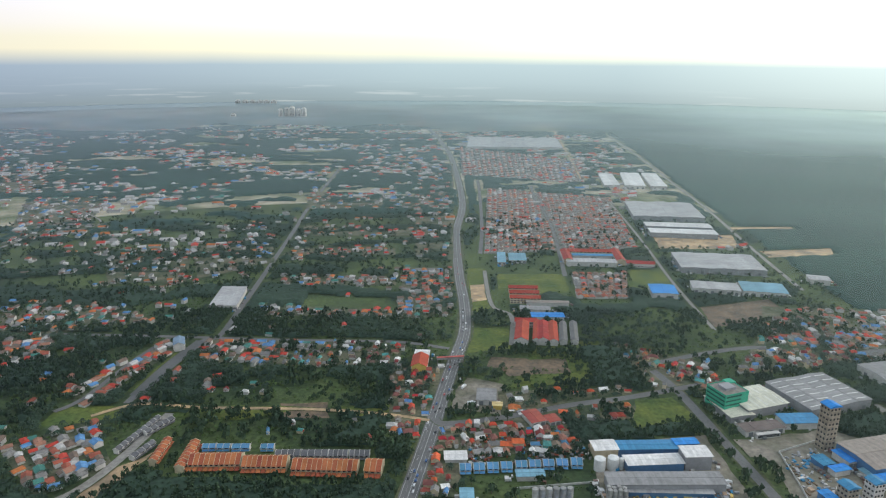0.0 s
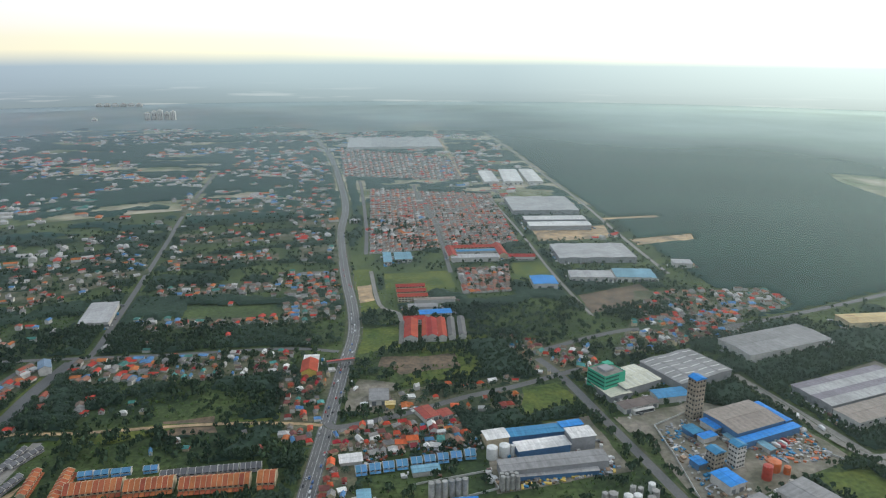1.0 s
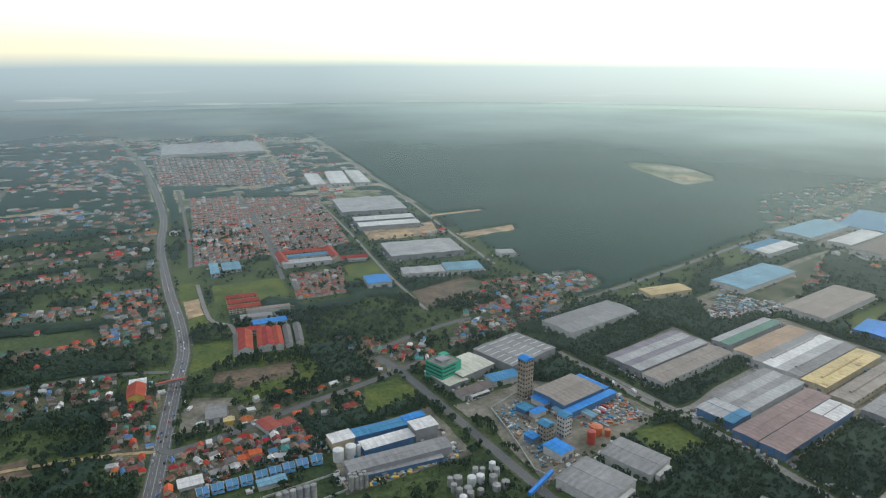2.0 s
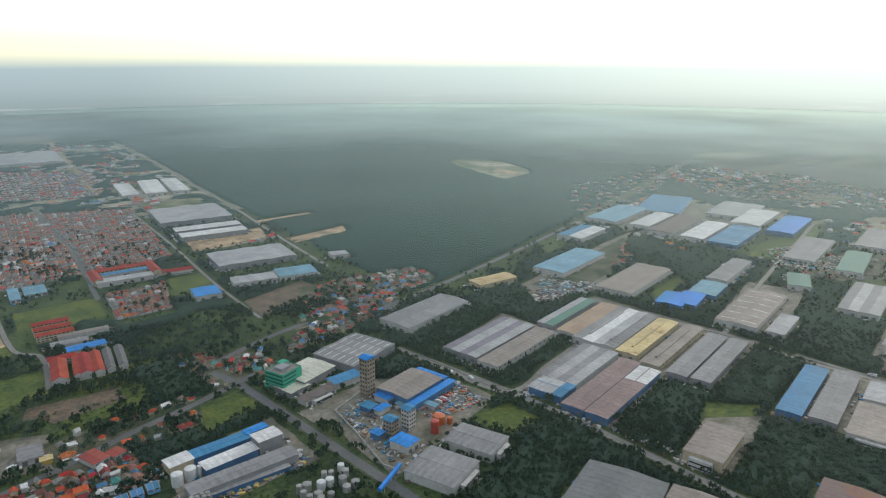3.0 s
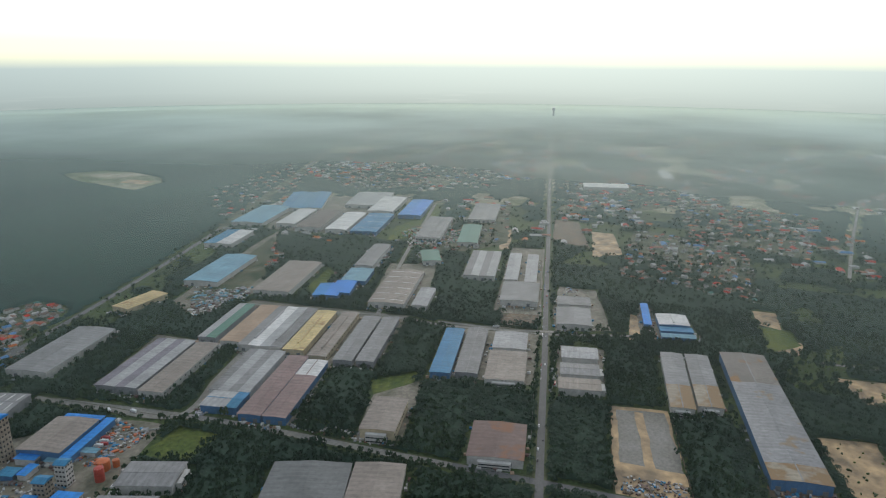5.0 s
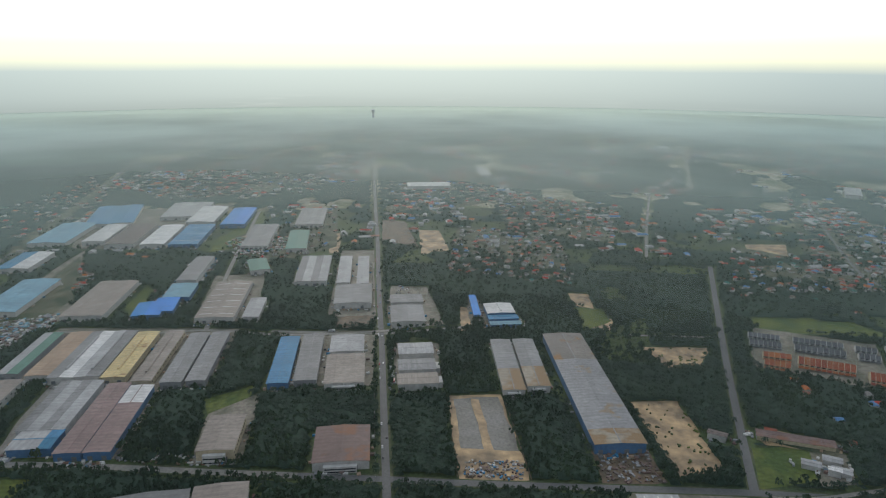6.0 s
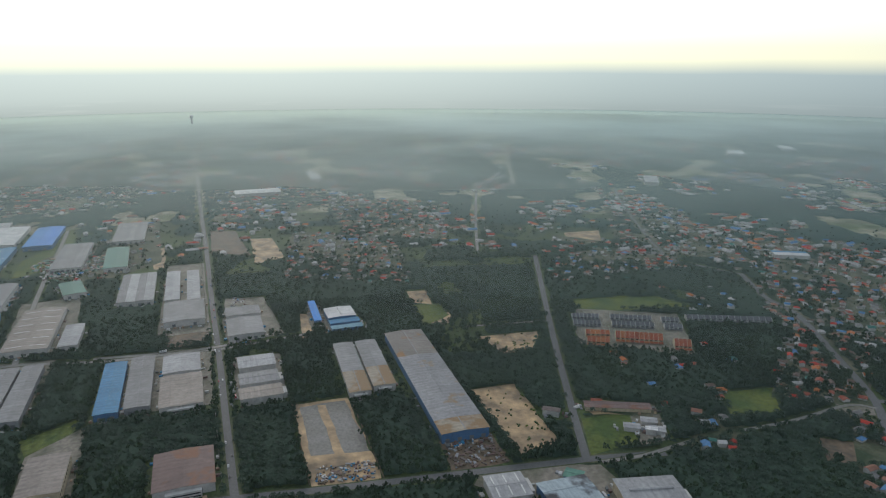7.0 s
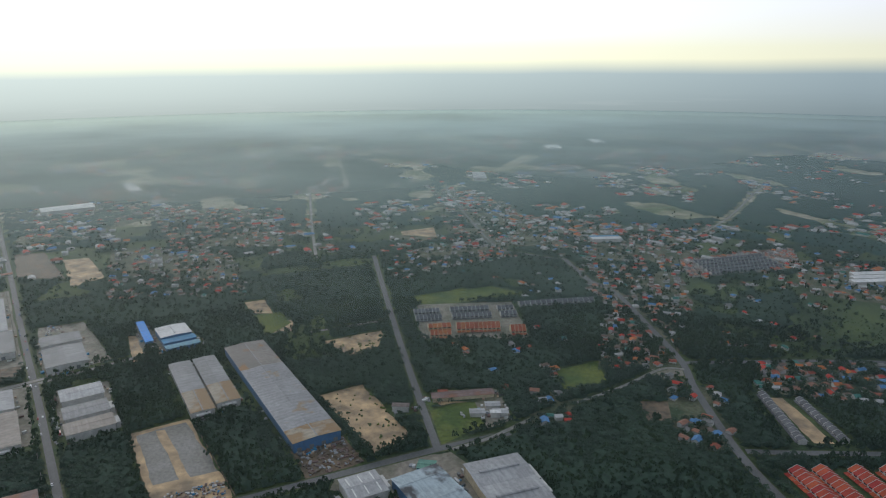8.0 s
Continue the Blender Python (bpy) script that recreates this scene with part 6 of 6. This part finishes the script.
plots.sort(key=lambda p: math.hypot(p[0] - 150, p[1] - 480))
made = {}
for x, y, ang, w, d, roof in plots[:300]:
    kind = random.choice((0, 0, 1, 1, 2, 3))
    at = pose(x, y, 0, 0, 0, ang)
    key = kind, roof
    if key in made:
        copy_thing(made[key], at @ Matrix.Diagonal((w / 10, d / 12, 1, 1)))
        continue
    t = thing("house", at, f"small village house with {HUES[roof]} roof and pale walls", "house", "village houses")
    wall, top = house_shapes(kind, 10, 12)
    part("wall", wall, WALL if roof % 2 else WALLCREAM, t)
    part("roof", top, ROOFS[roof], t)
    part("porch_roof", slab((-5.2, -8.2, 2.3), (1.5, -8.2, 2.3), (1.5, -5.7, 2.7), (-5.2, -5.7, 2.7), 0.12), ROOFS[(roof + 3) % 9] if kind == 3 else ROOFS[roof], t)
    part("window", block(5.0, -2, 1.2, 5.06, 1.5, 2.4), GLASS, t)
    part("door", block(-1, -6.06, 0, 0.2, -6.0, 2.1), SHUTTER, t)
    made[key] = t
    t.matrix_world = at @ Matrix.Diagonal((w / 10, d / 12, 1, 1))

# The rest, too many to count, by roof colour.
for roof in range(9):
    walls, tops = [], []
    for x, y, ang, w, d, r in plots[300:]:
        if r != roof:
            continue
        kind = random.choice((0, 1, 1, 2, 3))
        m = pose(x, y, 0, 0, 0, ang)
        for shape, into in zip(house_shapes(kind, w, d), (walls, tops)):
            into.append(([tuple(m @ Vector(q)) for q in shape[0]], shape[1]))
    if tops:
        wall, top = joined(*walls), joined(*tops)
        n = len(wall[0])
        me = mesh_of("village_houses", wall[0] + top[0], wall[1] + [tuple(i + n for i in f) for f in top[1]], (WALL, ROOFS[roof]))
        me.polygons.foreach_set("material_index", [0] * len(wall[1]) + [1] * len(top[1]))
        tagged(new("village_houses", me), f"scattered village houses with {HUES[roof]} roofs among trees", "houses", kind="stuff")

# ---- trees ----
rng = np.random.default_rng(7)


def crown_template(n, palm=False):
    """Quads of a crown of unit radius and height: leaf clumps over an uneven dome, or drooping fronds."""
    quads = []
    if palm:
        for i in range(n):
            a = 2 * math.pi * i / n + rng.normal(0, 0.12)
            u, s = np.array([math.cos(a), math.sin(a), 0]), np.array([-math.sin(a), math.cos(a), 0])
            z, droop, wide = rng.uniform(0.75, 1.0), rng.uniform(0.2, 0.55), rng.uniform(0.10, 0.16)
            p0, p1, p2 = np.array([0, 0, z - 0.1]), 0.55 * u + [0, 0, z + 0.08], 1.0 * u + [0, 0, z - droop]
            quads.append([p0 - s * 0.04, p0 + s * 0.04, p1 + s * wide, p1 - s * wide])
            quads.append([p1 - s * wide, p1 + s * wide, p2 + s * 0.03, p2 - s * 0.03])
    else:
        lobes = [(rng.uniform(-0.45, 0.45), rng.uniform(-0.45, 0.45), rng.uniform(0.45, 0.85), rng.uniform(0.35, 0.6)) for _ in range(5)]
        for i in range(n):
            lx, ly, lz, lr = lobes[i % 5]
            v = rng.normal(size=3)
            v[2] = abs(v[2]) * 0.9 - 0.15
            v /= np.linalg.norm(v)
            c = np.array([lx, ly, lz * 0.8]) + v * lr * rng.uniform(0.75, 1.1)
            nrm = v + rng.normal(size=3) * 0.45
            nrm /= np.linalg.norm(nrm)
            a = np.cross(nrm, [0.3, 0.2, 0.93])
            a /= np.linalg.norm(a)
            b = np.cross(nrm, a)
            r1, r2 = rng.uniform(0.22, 0.42), rng.uniform(0.20, 0.38)
            quads.append([c - a * r1 * rng.uniform(0.6, 1.2), c - b * r2 * rng.uniform(0.6, 1.2), c + a * r1 * rng.uniform(0.6, 1.2), c + b * r2 * rng.uniform(0.6, 1.2)])
    return np.array(quads)


def grove(name, spots, templates, mat, label):
    """One mesh of many crowns; spots: x, y, radius, height of the crown's foot, height of the crown."""
    all_v = []
    pick = rng.integers(0, len(templates), len(spots))
    turn = rng.uniform(0, 2 * math.pi, len(spots))
    for k, tpl in enumerate(templates):
        s, a = spots[pick == k], turn[pick == k]
        if not len(s):
            continue
        p = tpl.reshape(1, -1, 3)
        c, n = np.cos(a)[:, None], np.sin(a)[:, None]
        x = (p[..., 0] * c - p[..., 1] * n) * s[:, 2:3] + s[:, 0:1]
        y = (p[..., 0] * n + p[..., 1] * c) * s[:, 2:3] + s[:, 1:2]
        z = p[..., 2] * s[:, 4:5] + s[:, 3:4]
        all_v.append(np.stack([x, y, z], -1).reshape(-1, 3))
    v = np.concatenate(all_v).astype(np.float32)
    q = len(v) // 4
    me = bpy.data.meshes.new(name)
    me.vertices.add(len(v))
    me.vertices.foreach_set("co", v.ravel())
    me.loops.add(4 * q)
    me.loops.foreach_set("vertex_index", np.arange(4 * q, dtype=np.int32))
    me.polygons.add(q)
    me.polygons.foreach_set("loop_start", np.arange(0, 4 * q, 4, dtype=np.int32))
    me.update(calc_edges=True)
    me.materials.append(mat)
    return tagged(new(name, me), label, "trees", kind="stuff")


def smooth_noise(x, y, scale, seed):
    """Cheap value noise on arrays, 0 to 1."""
    grid = np.random.default_rng(seed).random((256, 256))
    u, v = x / scale + 1000, y / scale + 1000
    i, j = np.floor(u).astype(int), np.floor(v).astype(int)
    f, g = u - i, v - j
    f, g = f * f * (3 - 2 * f), g * g * (3 - 2 * g)
    at = lambda a, b: grid[a % 256, b % 256]
    return (at(i, j) * (1 - f) + at(i + 1, j) * f) * (1 - g) + (at(i, j + 1) * (1 - f) + at(i + 1, j + 1) * f) * g


def lattice(near, far, step, jitter):
    n = int(far / step)
    gx, gy = np.meshgrid(np.arange(-n, n + 1), np.arange(-n, n + 1), indexing="ij")
    x, y = (gx + 0.5 * (gy % 2)).ravel() * step, gy.ravel() * step * 0.9
    x, y = x + rng.normal(0, jitter, x.shape), y + rng.normal(0, jitter, y.shape)
    r, a = np.hypot(x, y), np.arctan2(y, x)
    keep = (r > near) & (r <= far) & (a > -1.08) & (a < 2.28)
    x, y = x[keep], y[keep]
    free = ~is_taken(x, y)
    return x[free], y[free]


def great_wood(x, y):
    return (y > 890 + 0.33 * (x - 900)) & (x > 590 + 0.06 * (y - 1000))


def thickness(x, y):
    """How thickly an unbuilt place is grown over, 0 to 1: plantations 1, village land in bands and patches."""
    great = great_wood(x, y)
    estate = (x > 300) & (x < 1150) & (y > -700) & (y < 0.3 * x + 540) & (smooth_noise(x, y, 160, 3) > 0.12)
    jungle = (y < 505) & (x < -25) | (y < -230) & (x < 620) & (smooth_noise(x, y, 110, 12) > 0.3)
    patch = smooth_noise(x, y, 95, 4) * 0.55 + smooth_noise(x, y, 38, 5) * 0.45
    bands = 0.5 + 0.5 * np.sin(y / 17.0 + 5 * smooth_noise(x, y, 260, 6))
    village = np.where(x < 10, 0.50 + 1.5 * (patch - 0.5) + 0.45 * (bands - 0.4), 0.46 + 1.8 * (patch - 0.5))
    far = 0.62 + 1.5 * (smooth_noise(x, y * 2.2, 230, 14) * 0.6 + smooth_noise(x, y * 1.6, 80, 15) * 0.4 - 0.5)
    out = np.where(np.hypot(x, y) > 1500, far, village)
    return np.clip(np.where(great | estate | jungle, 1.0, out), 0, 1)


def canopy(name, near, far, cell, top, rough, mat, label, where):
    """The closed roof of leaves as one uneven sheet that comes down to the ground at its edges."""
    n = int(far / cell) + 1
    g = np.arange(-n, n) * cell
    cx, cy = np.meshgrid(g + cell / 2, g + cell / 2, indexing="ij")
    r, a = np.hypot(cx, cy), np.arctan2(cy, cx)
    mask = (r > near) & (r <= far) & (a > -1.08) & (a < 2.28)
    for u, v in ((0, 0), (0.4, 0.4), (-0.4, 0.4), (0.4, -0.4), (-0.4, -0.4)):
        mask &= ~is_taken(cx + u * cell, cy + v * cell)
    mask &= (thickness(cx, cy) > (0.55 if near < 1400 else 0.42)) & where(cx, cy)
    m = 2 * n
    closed = np.zeros((m + 1, m + 1), int)
    for i in (0, 1):
        for j in (0, 1):
            closed[i:i + m, j:j + m] += mask
    vx, vy = np.meshgrid(np.arange(-n, n + 1) * cell, np.arange(-n, n + 1) * cell, indexing="ij")
    vx, vy = vx + rng.uniform(-0.3, 0.3, vx.shape) * cell, vy + rng.uniform(-0.3, 0.3, vy.shape) * cell
    vz = np.where(closed == 4, top + rough * rng.normal(size=vx.shape), 0.6 + 0.15 * top * closed * rng.random(vx.shape))
    used = closed > 0
    index = np.cumsum(used.ravel()).reshape(used.shape) - 1
    v = np.stack([vx[used], vy[used], np.maximum(vz[used], 0.3)], -1).astype(np.float32)
    i, j = np.nonzero(mask)
    f = np.stack([index[i, j], index[i + 1, j], index[i + 1, j + 1], index[i, j + 1]], -1).astype(np.int32)
    me = bpy.data.meshes.new(name)
    me.vertices.add(len(v))
    me.vertices.foreach_set("co", v.ravel())
    me.loops.add(f.size)
    me.loops.foreach_set("vertex_index", f.ravel())
    me.polygons.add(len(f))
    me.polygons.foreach_set("loop_start", np.arange(0, f.size, 4, dtype=np.int32))
    me.polygons.foreach_set("use_smooth", np.ones(len(f), dtype=bool))
    me.update(calc_edges=True)
    me.materials.append(mat)
    return tagged(new(name, me), label, "trees", kind="stuff")


BROAD = [crown_template(28) for _ in range(5)]
PALMS = [crown_template(16, True) for _ in range(4)]
ROUGH = [crown_template(15) for _ in range(5)]


def stand(x, y, low, high, lift):
    n = len(x)
    r = rng.uniform(low, high, n) * (0.75 + 0.5 * smooth_noise(x, y, 60, 11))
    return np.stack([x, y, r, rng.uniform(0.1, 1.0, n) * lift, r * rng.uniform(1.1, 1.7, n) + 0.8], -1)


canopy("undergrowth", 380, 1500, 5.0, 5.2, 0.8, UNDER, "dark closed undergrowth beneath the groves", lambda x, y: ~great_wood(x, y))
canopy("plantation_trees", 700, 2600, 7.0, 4.5, 0.2, CANOPY, "dense dark plantation stretching to the haze", great_wood)
canopy("plantation_trees", 2600, 4300, 16.0, 4.5, 0.4, CANOPY, "dense dark plantation stretching to the haze", great_wood)
canopy("distant_trees", 1500, 4200, 12.0, 5.0, 0.9, CANOPY, "hazy distant groves among far villages", lambda x, y: ~great_wood(x, y))

# Near: single crowns.
x, y = lattice(400, 1000, 6.2, 1.2)
thick = thickness(x, y)
keep = (rng.random(len(x)) < np.where(thick > 0.55, 0.88, 0.12 + 0.75 * thick)) & ~great_wood(x, y)
x, y, thick = x[keep], y[keep], thick[keep]
palm = (smooth_noise(x, y, 120, 9) > 0.55) & (rng.random(len(x)) < 0.8)
spots = stand(x, y, 2.8, 6.0, 1.6)
inner = (thick > 0.55) & (rng.random(len(x)) < 0.85)
spots[inner] = stand(x[inner], y[inner], 2.4, 3.9, 0.5)
spots[inner, 3] += 2.0
spots[palm, 2] = rng.uniform(3.8, 4.8, palm.sum())
spots[palm, 4] = rng.uniform(5.0, 7.0, palm.sum())
spots[palm, 3] = 0.8
order = np.argsort(np.hypot(x - 20, y - 560) + 1e4 * (palm | (thick > 0.55)))
single, rest = order[:100], np.ones(len(x), bool)
rest[single] = False
grove("broadleaf_trees", spots[rest & ~palm], BROAD, LEAF, "dark green broadleaf trees filling gaps between plots")
grove("oil_palms", spots[rest & palm], PALMS, PALM, "dense dark oil palms in planted blocks")

# Low bushes on open land.
x, y = lattice(420, 1100, 6.2, 2.4)
keep = (rng.random(len(x)) < 0.15 + 0.6 * smooth_noise(x, y, 45, 21)) & (thickness(x, y) < 0.6)
grove("bushes", stand(x[keep], y[keep], 1.2, 2.9, 0.1) * [1, 1, 1, 1, 0.7], ROUGH, BUSH, "light green bushes and tall grass on open land")

# Middle: rougher crowns, thinning out where single trees merge into the sheet.
x, y = lattice(1000, 1700, 8.5, 1.7)
thick = thickness(x, y)
fade = np.clip((1750 - np.hypot(x, y)) / 750, 0, 1)
keep = (rng.random(len(x)) < np.where(thick > 0.55, 0.6, 0.12 + 0.6 * thick) * fade) & ~great_wood(x, y)
grove("broadleaf_trees", stand(x[keep], y[keep], 3.4, 5.0, 1.5), ROUGH, LEAF, "dark green groves between distant village plots")

# Single trees near the main road, each on its trunk.
kinds = []
for k in range(4):
    t = thing("tree", pose(*spots[single[k], :2], 0), "dark green broadleaf tree with uneven crown beside the road", "tree", "roadside trees")
    trunk_v, trunk_f = drum(0.28, 0, 3.4, 7, cap=0.3)
    limbs = [([(0.1, 0, 2.6), (-0.1, 0.1, 2.6), (-0.1, -0.1, 2.6), (1.6 * math.cos(a), 1.6 * math.sin(a), 5.0)], [(0, 1, 3), (1, 2, 3), (2, 0, 3)]) for a in (0.3 + k, 2.2 + k, 4.4 + k)]
    part("trunk", joined((trunk_v, trunk_f), *limbs), BARK, t)
    tpl = BROAD[k].reshape(-1, 3) * [4.6, 4.6, 6.4] + [0, 0, 1.6]
    part("crown", ([tuple(q) for q in tpl.tolist()], [tuple(range(4 * i, 4 * i + 4)) for i in range(len(tpl) // 4)]), LEAF, t)
    kinds.append(t)
for i, s in enumerate(single[4:]):
    size = spots[s, 2] / 4.6
    copy_thing(kinds[i % 4], pose(*spots[s, :2], 0, 0, 0, 37 * i) @ Matrix.Diagonal((size, size, size, 1)))
